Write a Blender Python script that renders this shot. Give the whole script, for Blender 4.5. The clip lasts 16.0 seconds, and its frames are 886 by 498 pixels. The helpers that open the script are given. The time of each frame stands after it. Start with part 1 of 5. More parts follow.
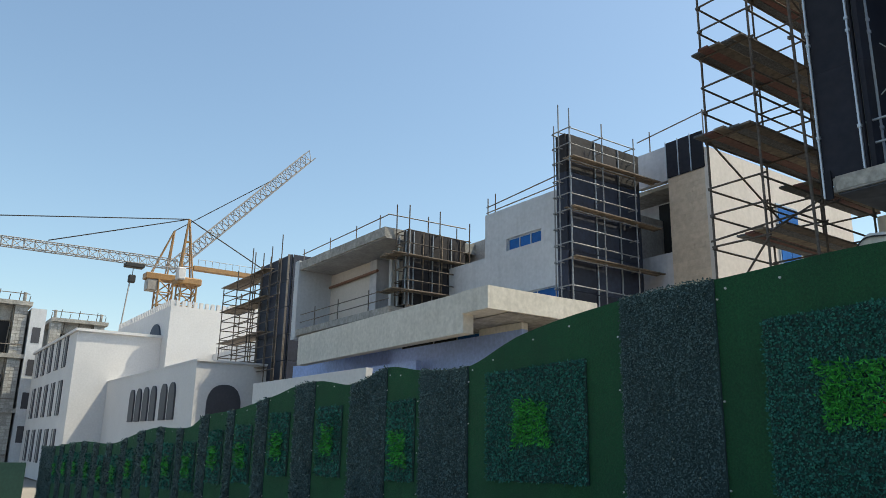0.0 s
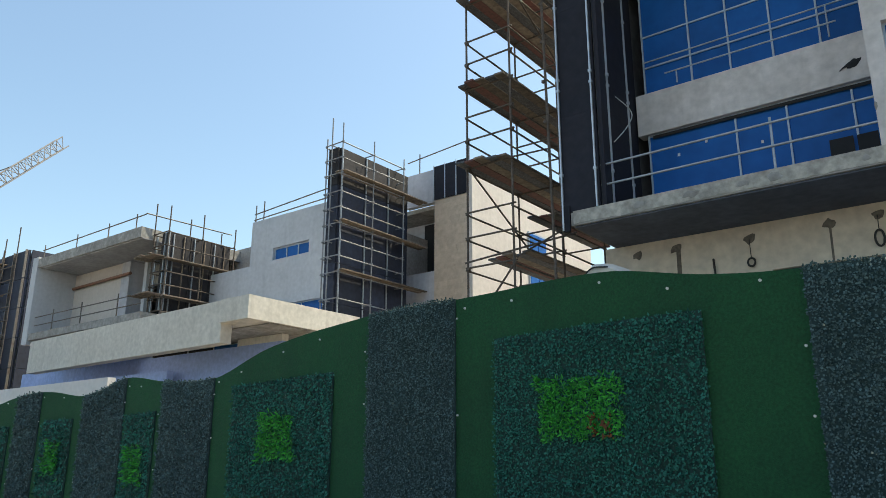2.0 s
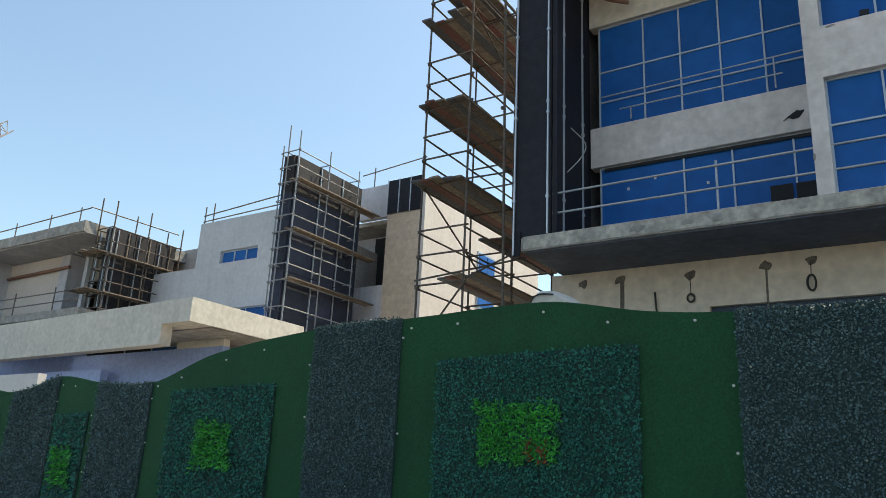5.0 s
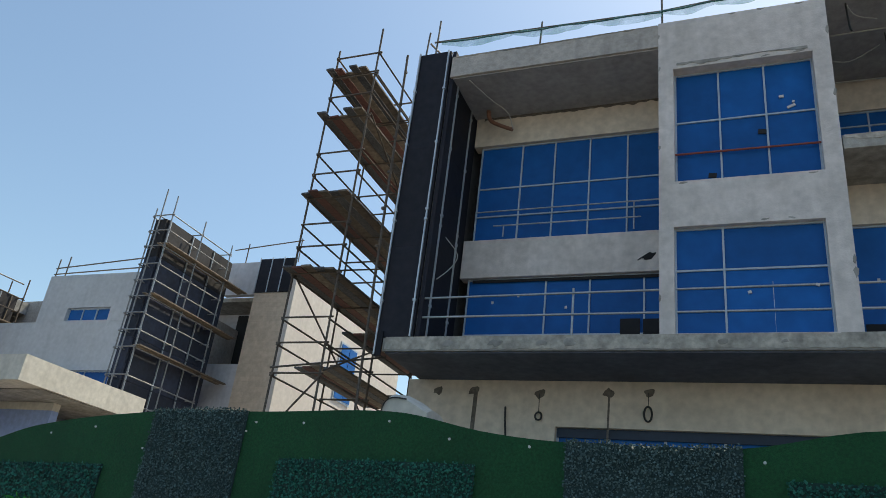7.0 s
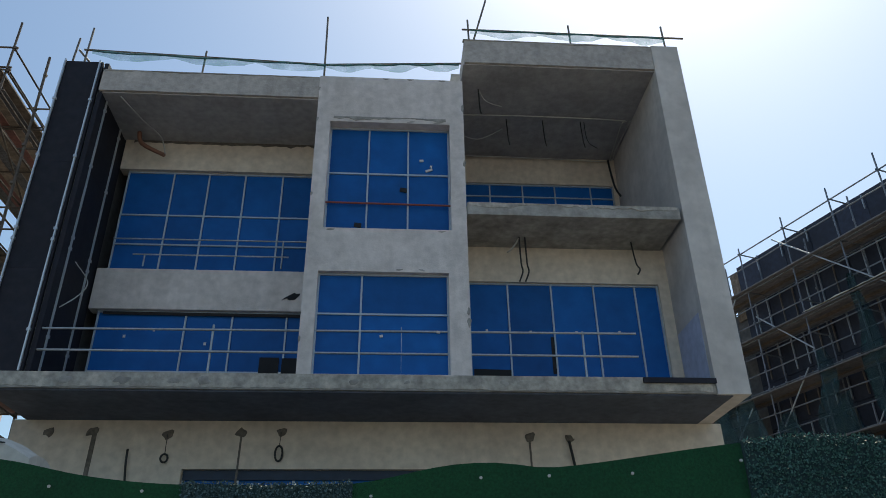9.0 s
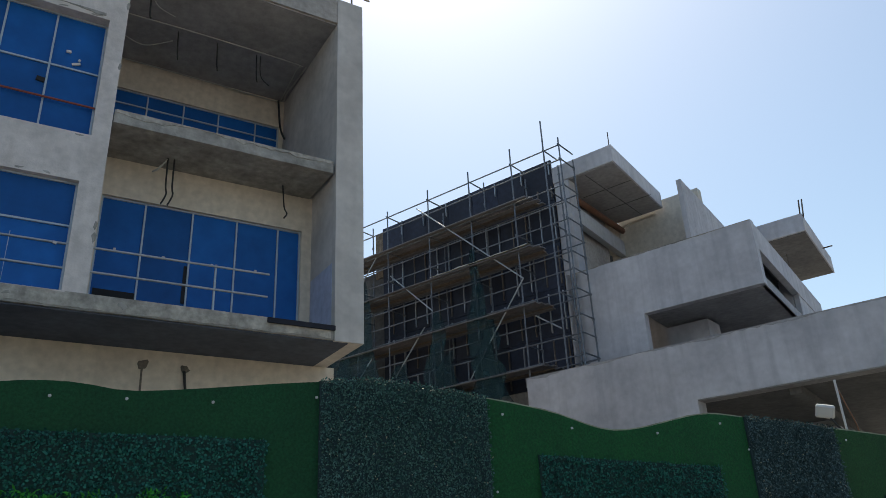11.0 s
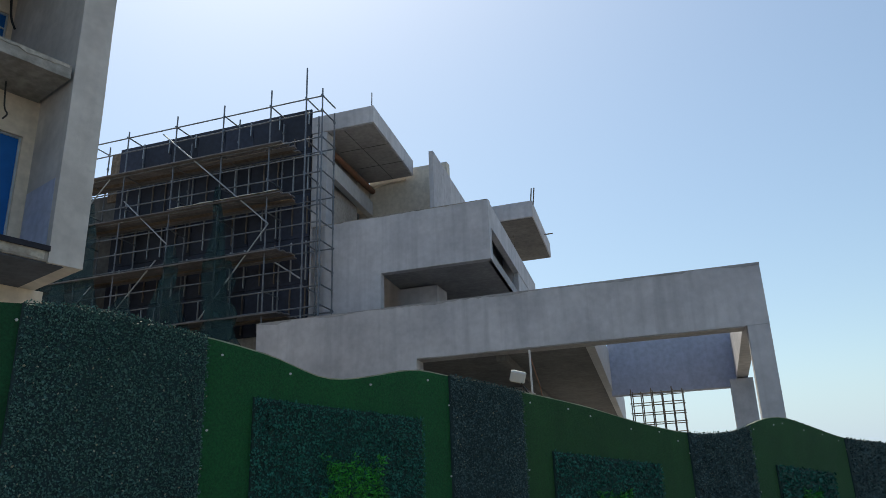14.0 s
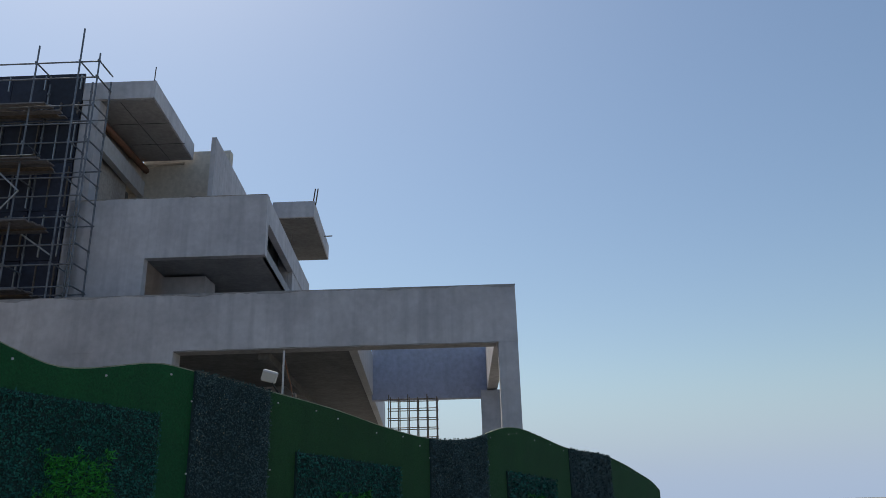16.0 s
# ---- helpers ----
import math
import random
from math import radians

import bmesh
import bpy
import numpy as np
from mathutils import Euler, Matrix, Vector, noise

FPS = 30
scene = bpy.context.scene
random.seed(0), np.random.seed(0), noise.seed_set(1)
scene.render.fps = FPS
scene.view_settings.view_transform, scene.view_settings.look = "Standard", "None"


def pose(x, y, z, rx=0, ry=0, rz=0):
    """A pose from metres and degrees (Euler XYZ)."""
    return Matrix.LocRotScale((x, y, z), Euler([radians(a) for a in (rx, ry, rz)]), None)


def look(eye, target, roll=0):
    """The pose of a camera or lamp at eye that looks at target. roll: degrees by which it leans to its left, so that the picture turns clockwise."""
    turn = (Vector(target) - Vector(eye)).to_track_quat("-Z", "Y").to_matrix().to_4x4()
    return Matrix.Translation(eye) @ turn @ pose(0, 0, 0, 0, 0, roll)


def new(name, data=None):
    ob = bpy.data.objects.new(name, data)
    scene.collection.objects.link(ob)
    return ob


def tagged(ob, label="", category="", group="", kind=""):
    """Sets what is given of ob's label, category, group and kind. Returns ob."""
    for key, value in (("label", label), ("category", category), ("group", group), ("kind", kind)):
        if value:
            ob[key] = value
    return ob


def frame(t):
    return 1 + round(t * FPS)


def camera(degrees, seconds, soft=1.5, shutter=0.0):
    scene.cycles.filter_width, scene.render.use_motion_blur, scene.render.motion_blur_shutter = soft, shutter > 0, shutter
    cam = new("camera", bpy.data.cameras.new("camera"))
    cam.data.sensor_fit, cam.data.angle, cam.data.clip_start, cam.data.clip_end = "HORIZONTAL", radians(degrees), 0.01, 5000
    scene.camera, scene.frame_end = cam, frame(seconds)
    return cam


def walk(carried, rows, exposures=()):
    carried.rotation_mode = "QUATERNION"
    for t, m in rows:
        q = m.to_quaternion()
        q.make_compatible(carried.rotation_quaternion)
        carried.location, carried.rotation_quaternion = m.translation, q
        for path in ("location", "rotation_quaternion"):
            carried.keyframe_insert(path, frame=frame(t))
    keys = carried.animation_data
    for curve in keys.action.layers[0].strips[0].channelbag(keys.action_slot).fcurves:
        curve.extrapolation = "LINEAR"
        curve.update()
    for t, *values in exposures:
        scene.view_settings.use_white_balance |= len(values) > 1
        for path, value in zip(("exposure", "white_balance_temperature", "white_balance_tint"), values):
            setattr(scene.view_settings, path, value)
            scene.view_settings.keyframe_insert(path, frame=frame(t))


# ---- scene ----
cam = camera(60.4, 16.0, soft=0.85)
PATH = [
    (0, look((-0.495, 0.24, 1.563), (-2.082, 1.349, 2.065), 1.1)),
    (0.5, look((-0.388, 0.286, 1.57), (-1.861, 1.538, 2.083), -0.1)),
    (1, look((-0.326, 0.325, 1.576), (-1.609, 1.766, 2.104), -1.0)),
    (1.5, look((-0.303, 0.341, 1.572), (-1.472, 1.872, 2.108), -0.8)),
    (2, look((-0.331, 0.363, 1.573), (-1.502, 1.893, 2.112), 0.1)),
    (2.5, look((-0.349, 0.363, 1.562), (-1.518, 1.892, 2.105), 0.5)),
    (3, look((-0.38, 0.364, 1.557), (-1.581, 1.868, 2.101), 1.0)),
    (3.2, look((-0.382, 0.358, 1.56), (-1.597, 1.851, 2.104), 1.1)),
    (5.3, look((-0.229, 0.202, 1.604), (-1.252, 1.818, 2.189), 3.8)),
    (5.5, look((-0.209, 0.19, 1.606), (-1.22, 1.809, 2.202), 4.8)),
    (6, look((-0.121, 0.169, 1.612), (-1.098, 1.774, 2.296), 5.6)),
    (6.5, look((-0.107, 0.114, 1.658), (-1.035, 1.713, 2.421), 7.4)),
    (7, look((-0.063, 0.033, 1.684), (-0.803, 1.696, 2.512), 7.2)),
    (7.5, look((-0.021, -0.005, 1.702), (-0.587, 1.697, 2.587), 5.7)),
    (8, look((0.025, -0.036, 1.7), (-0.367, 1.692, 2.626), 3.8)),
    (8.5, look((0.055, -0.064, 1.675), (-0.071, 1.686, 2.634), 1.5)),
    (8.7, look((0.068, -0.07, 1.667), (0.053, 1.68, 2.634), 0.5)),
    (10.8, look((0.37, -0.283, 1.556), (1.259, 1.313, 2.369), -3.4)),
    (11, look((0.414, -0.325, 1.551), (1.387, 1.23, 2.349), -2.9)),
    (11.5, look((0.436, -0.43, 1.539), (1.598, 1.027, 2.264), -1.8)),
    (12, look((0.411, -0.497, 1.526), (1.78, 0.786, 2.219), -1.9)),
    (12.5, look((0.383, -0.492, 1.514), (1.843, 0.693, 2.193), -2.4)),
    (13, look((0.344, -0.479, 1.5), (1.833, 0.679, 2.163), -2.1)),
    (13.5, look((0.357, -0.48, 1.493), (1.852, 0.677, 2.147), -2.1)),
    (14, look((0.366, -0.497, 1.487), (1.855, 0.667, 2.141), -2.0)),
    (14.5, look((0.346, -0.545, 1.481), (1.847, 0.603, 2.139), -2.1)),
    (15, look((0.321, -0.627, 1.475), (1.864, 0.461, 2.135), -2.2)),
    (15.5, look((0.303, -0.726, 1.464), (1.976, 0.144, 2.13), -1.0)),
    (16, look((0.299, -0.826, 1.455), (2.068, -0.15, 2.097), -1.4)),
]
EXPOSURES = [(0.0, 0.38, 7450, 2), (1.5, 0.70, 7800, 1), (5.5, 0.66, 7850, 2), (6.5, 0.46, 7650, 2), (8.5, 0.02, 7150, 2), (11.0, 0.08, 7550, 4), (12.5, 0.04, 7500, 3), (14.5, 0.0, 7480, 4), (16.0, -0.40, 7050, 7)]
walk(cam, PATH, EXPOSURES)

# ---- sky and sun ----
SUN_AZ, SUN_EL = radians(-32), radians(60)       # azimuth counter-clockwise from +Y
world = bpy.data.worlds.new("sky")
scene.world = world
world.use_nodes = True
wn = world.node_tree.nodes
sky = wn.new("ShaderNodeTexSky")
sky.sky_type = "NISHITA"
sky.sun_disc = False
sky.sun_elevation = SUN_EL
sky.sun_rotation = -SUN_AZ
sky.altitude = 0
sky.air_density = 1.2
sky.dust_density = 1.35
sky.ozone_density = 5.0
wn["Background"].inputs["Strength"].default_value = 0.16
world.node_tree.links.new(sky.outputs["Color"], wn["Background"].inputs["Color"])
sun_dir = Vector((-math.sin(SUN_AZ) * math.cos(SUN_EL), math.cos(SUN_AZ) * math.cos(SUN_EL), math.sin(SUN_EL)))
sun_data = bpy.data.lights.new("sun", "SUN")
sun_data.energy = 4.0
sun_data.angle = radians(0.55)
sun_data.color = (1.0, 0.95, 0.87)
sun = new("sun", sun_data)
sun.matrix_world = look(sun_dir * 200, (0, 0, 0))


# ---- materials ----
def mat(name, base, rough=0.8, metal=0.0, grain=0.12, scale=6.0, stain=0.25, stain_scale=0.5, bump=0.15, bump_scale=60.0, dark=None, streak=0.0, rand=0.0):
    """A surface with fine grain, broad stains, optional run-down streaks and relief."""
    m = bpy.data.materials.new(name)
    m.use_nodes = True
    n, k = m.node_tree.nodes, m.node_tree.links
    b = n["Principled BSDF"]
    b.inputs["Roughness"].default_value = rough
    b.inputs["Metallic"].default_value = metal
    co = n.new("ShaderNodeNewGeometry")
    fine = n.new("ShaderNodeTexNoise")
    fine.inputs["Scale"].default_value = scale
    fine.inputs["Detail"].default_value = 6
    broad = n.new("ShaderNodeTexNoise")
    broad.inputs["Scale"].default_value = stain_scale
    broad.inputs["Detail"].default_value = 5
    broad.inputs["Roughness"].default_value = 0.62
    k.new(co.outputs["Position"], fine.inputs["Vector"])
    k.new(co.outputs["Position"], broad.inputs["Vector"])
    dark = dark or tuple(c * 0.55 for c in base)
    r1 = n.new("ShaderNodeMapRange")
    r1.inputs["From Min"].default_value, r1.inputs["From Max"].default_value = 0.35, 0.7
    r1.inputs["To Min"].default_value, r1.inputs["To Max"].default_value = 0.0, stain
    k.new(broad.outputs["Fac"], r1.inputs["Value"])
    mix1 = n.new("ShaderNodeMix")
    mix1.data_type = "RGBA"
    mix1.inputs["A"].default_value, mix1.inputs["B"].default_value = (*base, 1), (*dark, 1)
    k.new(r1.outputs["Result"], mix1.inputs["Factor"])
    out = mix1.outputs["Result"]
    if streak:
        mp = n.new("ShaderNodeMapping")
        mp.inputs["Scale"].default_value = (2.2, 2.2, 0.12)
        st = n.new("ShaderNodeTexNoise")
        st.inputs["Scale"].default_value = 1.6
        st.inputs["Detail"].default_value = 4
        k.new(co.outputs["Position"], mp.inputs["Vector"])
        k.new(mp.outputs["Vector"], st.inputs["Vector"])
        rs = n.new("ShaderNodeMapRange")
        rs.inputs["From Min"].default_value, rs.inputs["From Max"].default_value = 0.48, 0.75
        rs.inputs["To Min"].default_value, rs.inputs["To Max"].default_value = 0.0, streak
        k.new(st.outputs["Fac"], rs.inputs["Value"])
        mix3 = n.new("ShaderNodeMix")
        mix3.data_type = "RGBA"
        mix3.inputs["B"].default_value = (*dark, 1)
        k.new(out, mix3.inputs["A"])
        k.new(rs.outputs["Result"], mix3.inputs["Factor"])
        out = mix3.outputs["Result"]
    hv = n.new("ShaderNodeHueSaturation")
    r2 = n.new("ShaderNodeMapRange")
    r2.inputs["From Min"].default_value, r2.inputs["From Max"].default_value = 0.3, 0.7
    r2.inputs["To Min"].default_value, r2.inputs["To Max"].default_value = 1 - grain, 1 + grain
    k.new(fine.outputs["Fac"], r2.inputs["Value"])
    val = r2.outputs["Result"]
    if rand:
        oi = n.new("ShaderNodeObjectInfo")
        r3 = n.new("ShaderNodeMapRange")
        r3.inputs["To Min"].default_value, r3.inputs["To Max"].default_value = 1 - rand, 1 + rand
        k.new(oi.outputs["Random"], r3.inputs["Value"])
        mu = n.new("ShaderNodeMath")
        mu.operation = "MULTIPLY"
        k.new(val, mu.inputs[0])
        k.new(r3.outputs["Result"], mu.inputs[1])
        val = mu.outputs["Value"]
    k.new(val, hv.inputs["Value"])
    k.new(out, hv.inputs["Color"])
    k.new(hv.outputs["Color"], b.inputs["Base Color"])
    if bump:
        bn = n.new("ShaderNodeTexNoise")
        bn.inputs["Scale"].default_value = bump_scale
        bn.inputs["Detail"].default_value = 4
        k.new(co.outputs["Position"], bn.inputs["Vector"])
        bp = n.new("ShaderNodeBump")
        bp.inputs["Strength"].default_value = bump
        bp.inputs["Distance"].default_value = 0.02
        k.new(bn.outputs["Fac"], bp.inputs["Height"])
        k.new(bp.outputs["Normal"], b.inputs["Normal"])
    return m


def leaf_mat(name, dark, light, rough=0.5):
    """Leaves whose tone changes from one leaf to the next."""
    m = bpy.data.materials.new(name)
    m.use_nodes = True
    n, k = m.node_tree.nodes, m.node_tree.links
    b = n["Principled BSDF"]
    b.inputs["Roughness"].default_value = rough
    b.inputs["Specular IOR Level"].default_value = 0.2
    g = n.new("ShaderNodeNewGeometry")
    big = n.new("ShaderNodeTexNoise")
    big.inputs["Scale"].default_value = 2.4
    big.inputs["Detail"].default_value = 4
    k.new(g.outputs["Position"], big.inputs["Vector"])
    ad = n.new("ShaderNodeMath")
    ad.operation = "MULTIPLY_ADD"
    ad.inputs[1].default_value = 0.7
    k.new(g.outputs["Random Per Island"], ad.inputs[0])
    sc = n.new("ShaderNodeMath")
    sc.operation = "MULTIPLY"
    sc.inputs[1].default_value = 0.45
    k.new(big.outputs["Fac"], sc.inputs[0])
    k.new(sc.outputs["Value"], ad.inputs[2])
    mx = n.new("ShaderNodeMix")
    mx.data_type = "RGBA"
    mx.inputs["A"].default_value, mx.inputs["B"].default_value = (*dark, 1), (*light, 1)
    pw = n.new("ShaderNodeMath")
    pw.operation = "POWER"
    pw.inputs[1].default_value = 1.9
    k.new(ad.outputs["Value"], pw.inputs[0])
    k.new(pw.outputs["Value"], mx.inputs["Factor"])
    k.new(mx.outputs["Result"], b.inputs["Base Color"])
    return m


CONCRETE = mat("raw_concrete", (0.46, 0.42, 0.385), 0.9, grain=0.16, scale=9, stain=0.6, stain_scale=0.6, streak=0.45, bump=0.35, bump_scale=25)
SLAB = mat("cast_slab_concrete", (0.36, 0.34, 0.31), 0.9, grain=0.22, stain=0.75, stain_scale=1.6, dark=(0.15, 0.14, 0.125), bump=0.45, bump_scale=18)
SOFFIT = mat("formed_soffit_concrete", (0.37, 0.365, 0.375), 0.9, grain=0.14, stain=0.65, stain_scale=0.9, dark=(0.23, 0.225, 0.23), bump=0.25, bump_scale=20)
# Shade under slabs and in gaps put into the colour; also the dark joints.
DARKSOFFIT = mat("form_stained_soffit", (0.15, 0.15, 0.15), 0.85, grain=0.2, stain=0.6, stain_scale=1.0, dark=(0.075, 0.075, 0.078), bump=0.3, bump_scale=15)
PLASTER = mat("grey_cement_plaster", (0.66, 0.60, 0.57), 0.9, grain=0.12, scale=6, stain=0.55, stain_scale=0.6, streak=0.35, bump=0.3, bump_scale=30, dark=(0.42, 0.38, 0.345))
CREAM = mat("cream_primed_plaster", (0.65, 0.57, 0.47), 0.9, stain=0.4, stain_scale=0.8, streak=0.35, dark=(0.45, 0.38, 0.31), bump=0.2)
PALE = mat("pale_render", (0.52, 0.525, 0.54), 0.9, grain=0.07, stain=0.5, stain_scale=0.35, streak=0.35, dark=(0.36, 0.365, 0.38), bump=0.15)
GREYWALL = mat("villa_grey_render", (0.57, 0.56, 0.585), 0.9, grain=0.07, scale=5, stain=0.8, stain_scale=0.55, streak=0.6, dark=(0.34, 0.335, 0.36), bump=0.2)
WHITE = mat("white_paint", (0.58, 0.56, 0.55), 0.7, grain=0.05, stain=0.2, stain_scale=0.2, bump=0.05)
DARKPANEL = mat("dark_film_plywood", (0.016, 0.017, 0.025), 0.7, grain=0.2, stain=0.6, stain_scale=1.5, dark=(0.018, 0.015, 0.017), bump=0.05, rand=0.3)
DARKPANEL.node_tree.nodes["Principled BSDF"].inputs["Specular IOR Level"].default_value = 0.25
FORMPLY = mat("brown_formwork_ply", (0.026, 0.023, 0.026), 0.8, grain=0.25, stain=0.6, stain_scale=1.2, dark=(0.020, 0.017, 0.017), bump=0.1, rand=0.35)
ALU = mat("aluminium_profile", (0.55, 0.57, 0.60), 0.45, 0.6, grain=0.05, stain=0.2, bump=0)
FRAME = mat("grey_window_frame", (0.40, 0.46, 0.52), 0.5, 0.2, grain=0.05, stain=0.3, bump=0)
STEEL = mat("weathered_scaffold_tube", (0.20, 0.18, 0.16), 0.6, 0.55, grain=0.25, scale=14, stain=0.7, stain_scale=2.5, dark=(0.10, 0.06, 0.04), bump=0)
RUSTY = mat("rusty_scaffold_tube", (0.12, 0.098, 0.080), 0.8, 0.0, grain=0.35, scale=14, stain=0.8, stain_scale=2.5, dark=(0.055, 0.036, 0.027), bump=0)
GALV = mat("galvanised_tube", (0.42, 0.44, 0.46), 0.45, 0.7, grain=0.15, scale=14, stain=0.4, stain_scale=2, bump=0)
PLANK = mat("scaffold_plank", (0.21, 0.165, 0.125), 0.85, grain=0.35, scale=9, stain=0.6, stain_scale=1.6, dark=(0.12, 0.09, 0.07), bump=0.3, rand=0.35)
CLADDING = mat("travertine_cladding", (0.58, 0.46, 0.35), 0.7, grain=0.12, scale=5, stain=0.5, stain_scale=0.9, dark=(0.46, 0.35, 0.26), bump=0.1, rand=0.06)
BLUE = mat("blue_protective_film", (0.002, 0.098, 0.34), 0.5, grain=0.10, scale=3, stain=0.45, stain_scale=1.3, dark=(0.002, 0.062, 0.22), bump=0.15, bump_scale=3, rand=0.16)
BLUE.node_tree.nodes["Principled BSDF"].inputs["Specular IOR Level"].default_value = 0.22
# Near-black colour stands in for the shade inside rooms and openings.
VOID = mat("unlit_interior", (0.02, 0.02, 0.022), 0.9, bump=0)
RED = mat("red_pipe", (0.25, 0.055, 0.04), 0.5, grain=0.1, bump=0)
COPPER = mat("brown_drain_pipe", (0.22, 0.10, 0.06), 0.5, grain=0.15, bump=0)
CABLE = mat("black_cable", (0.02, 0.02, 0.02), 0.6, bump=0)
CONDUIT = mat("grey_conduit", (0.45, 0.45, 0.43), 0.5, bump=0)
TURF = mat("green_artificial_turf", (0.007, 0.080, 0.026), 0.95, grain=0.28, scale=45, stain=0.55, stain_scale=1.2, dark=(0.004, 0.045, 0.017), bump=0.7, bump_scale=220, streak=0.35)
# Greener copy of TURF for the panels right of x = 2.
GREENERTURF = mat("greener_artificial_turf", (0.006, 0.100, 0.025), 0.95, grain=0.28, scale=45, stain=0.5, stain_scale=1.2, dark=(0.004, 0.062, 0.019), bump=0.7, bump_scale=220, streak=0.3)
# Lavender tone for the inner beam and the end wall sheet.
LAVENDER = mat("lavender_surface", (0.42, 0.45, 0.57), 0.8, stain=0.45, stain_scale=0.5, streak=0.25, dark=(0.28, 0.31, 0.41), bump=0.1)
BACKING = mat("dark_teal_mat_backing", (0.012, 0.046, 0.037), 0.95, bump=0.3)
GREYBACK = mat("grey_mat_backing", (0.021, 0.048, 0.049), 0.95, bump=0.3)
PRIMER = mat("lime_patched_concrete", (0.47, 0.43, 0.375), 0.9, grain=0.25, scale=9, stain=0.9, stain_scale=2.2, dark=(0.22, 0.205, 0.18), bump=0.4, bump_scale=20)
METALDECK = mat("perforated_steel_deck", (0.10, 0.105, 0.115), 0.7, 0.3, grain=0.5, scale=22, stain=0.5, stain_scale=2, dark=(0.05, 0.045, 0.045), bump=0.3, rand=0.2)
REDDECK = mat("red_painted_deck", (0.16, 0.055, 0.045), 0.75, grain=0.3, scale=14, stain=0.6, stain_scale=2, dark=(0.09, 0.05, 0.04), bump=0.2, rand=0.2)
SLATE = mat("dark_shutter_box", (0.018, 0.035, 0.065), 0.6, grain=0.15, stain=0.4, bump=0)
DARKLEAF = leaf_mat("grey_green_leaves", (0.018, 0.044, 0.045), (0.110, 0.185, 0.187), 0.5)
# Lighter, greener copy of the grey-green leaves for one right-hand panel.
OLIVELEAF = leaf_mat("olive_green_leaves", (0.016, 0.060, 0.050), (0.100, 0.215, 0.180), 0.5)
HEDGELEAF = leaf_mat("deep_green_leaves", (0.005, 0.056, 0.044), (0.030, 0.205, 0.150), 0.5)
BRIGHTLEAF = leaf_mat("bright_green_leaves", (0.006, 0.10, 0.014), (0.055, 0.45, 0.060), 0.45)
REDLEAF = leaf_mat("reddish_leaves", (0.09, 0.035, 0.012), (0.20, 0.075, 0.03), 0.5)
GROUND = mat("dusty_sand_ground", (0.29, 0.255, 0.215), 0.95, grain=0.2, scale=8, stain=0.5, stain_scale=0.15, dark=(0.19, 0.165, 0.14), bump=0.4, bump_scale=20)
ASPHALT = mat("road_asphalt", (0.055, 0.055, 0.056), 0.9, grain=0.25, scale=40, stain=0.4, stain_scale=0.4, bump=0.4, bump_scale=90)
BLOCKWORK = mat("concrete_blockwork", (0.40, 0.38, 0.35), 0.9, grain=0.2, stain=0.3, bump=0.3, bump_scale=12, rand=0.2)
MORTAR = mat("block_mortar", (0.30, 0.285, 0.26), 0.9, bump=0.2)
YELLOW = mat("yellow_crane_paint", (0.34, 0.19, 0.075), 0.5, grain=0.15, stain=0.5, dark=(0.20, 0.11, 0.05), bump=0)
CRANEGREY = mat("pale_crane_steel", (0.31, 0.29, 0.275), 0.5, grain=0.1, bump=0)
TEALROPE = mat("teal_rope", (0.03, 0.11, 0.11), 0.8, grain=0.2, bump=0)
GALVRUST = mat("part_rusted_galvanised_tube", (0.29, 0.30, 0.31), 0.55, 0.4, grain=0.2, scale=12, stain=0.7, stain_scale=2.2, dark=(0.15, 0.125, 0.11), bump=0)
DECKGREY = mat("grey_steel_deck", (0.19, 0.18, 0.19), 0.8, grain=0.2, scale=9, stain=0.6, stain_scale=1.4, dark=(0.15, 0.135, 0.125), bump=0.2, rand=0.25)
TUBEBLUE = mat("dull_steel_tube", (0.20, 0.22, 0.25), 0.55, 0.5, grain=0.25, scale=14, stain=0.6, stain_scale=2.5, dark=(0.08, 0.075, 0.075), bump=0)
FASCIA = mat("primed_fascia", (0.60, 0.56, 0.495), 0.9, grain=0.12, stain=0.4, stain_scale=0.6, streak=0.4, dark=(0.42, 0.385, 0.335), bump=0.2)
# Blue of the sky on the shaded wall is put into its colour.
PERIWINKLE = mat("skylit_blue_wall", (0.29, 0.39, 0.66), 0.8, stain=0.5, stain_scale=0.4, streak=0.25, dark=(0.20, 0.28, 0.50), bump=0.1)
# Dark far openings, with the distance haze lifted into the grey.
SHADE = mat("hazed_dark_opening", (0.045, 0.045, 0.055), 0.6, stain=0.4, bump=0)
SUNWALL = mat("pale_rose_render", (0.60, 0.54, 0.49), 0.9, grain=0.06, stain=0.45, stain_scale=0.4, streak=0.3, dark=(0.47, 0.41, 0.36), bump=0.1)
FIN = mat("patched_end_plaster", (0.61, 0.565, 0.525), 0.9, grain=0.12, scale=6, stain=0.85, stain_scale=0.75, streak=0.3, dark=(0.36, 0.335, 0.315), bump=0.25)
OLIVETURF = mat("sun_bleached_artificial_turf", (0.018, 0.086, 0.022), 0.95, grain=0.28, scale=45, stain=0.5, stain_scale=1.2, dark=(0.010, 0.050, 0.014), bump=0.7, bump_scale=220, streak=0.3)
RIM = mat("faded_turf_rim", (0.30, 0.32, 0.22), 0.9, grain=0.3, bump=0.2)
# Shade under the balcony is put into the slate base; the blotches are stains.
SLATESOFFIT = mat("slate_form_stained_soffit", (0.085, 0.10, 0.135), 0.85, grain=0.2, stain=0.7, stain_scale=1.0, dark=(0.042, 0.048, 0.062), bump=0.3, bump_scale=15)
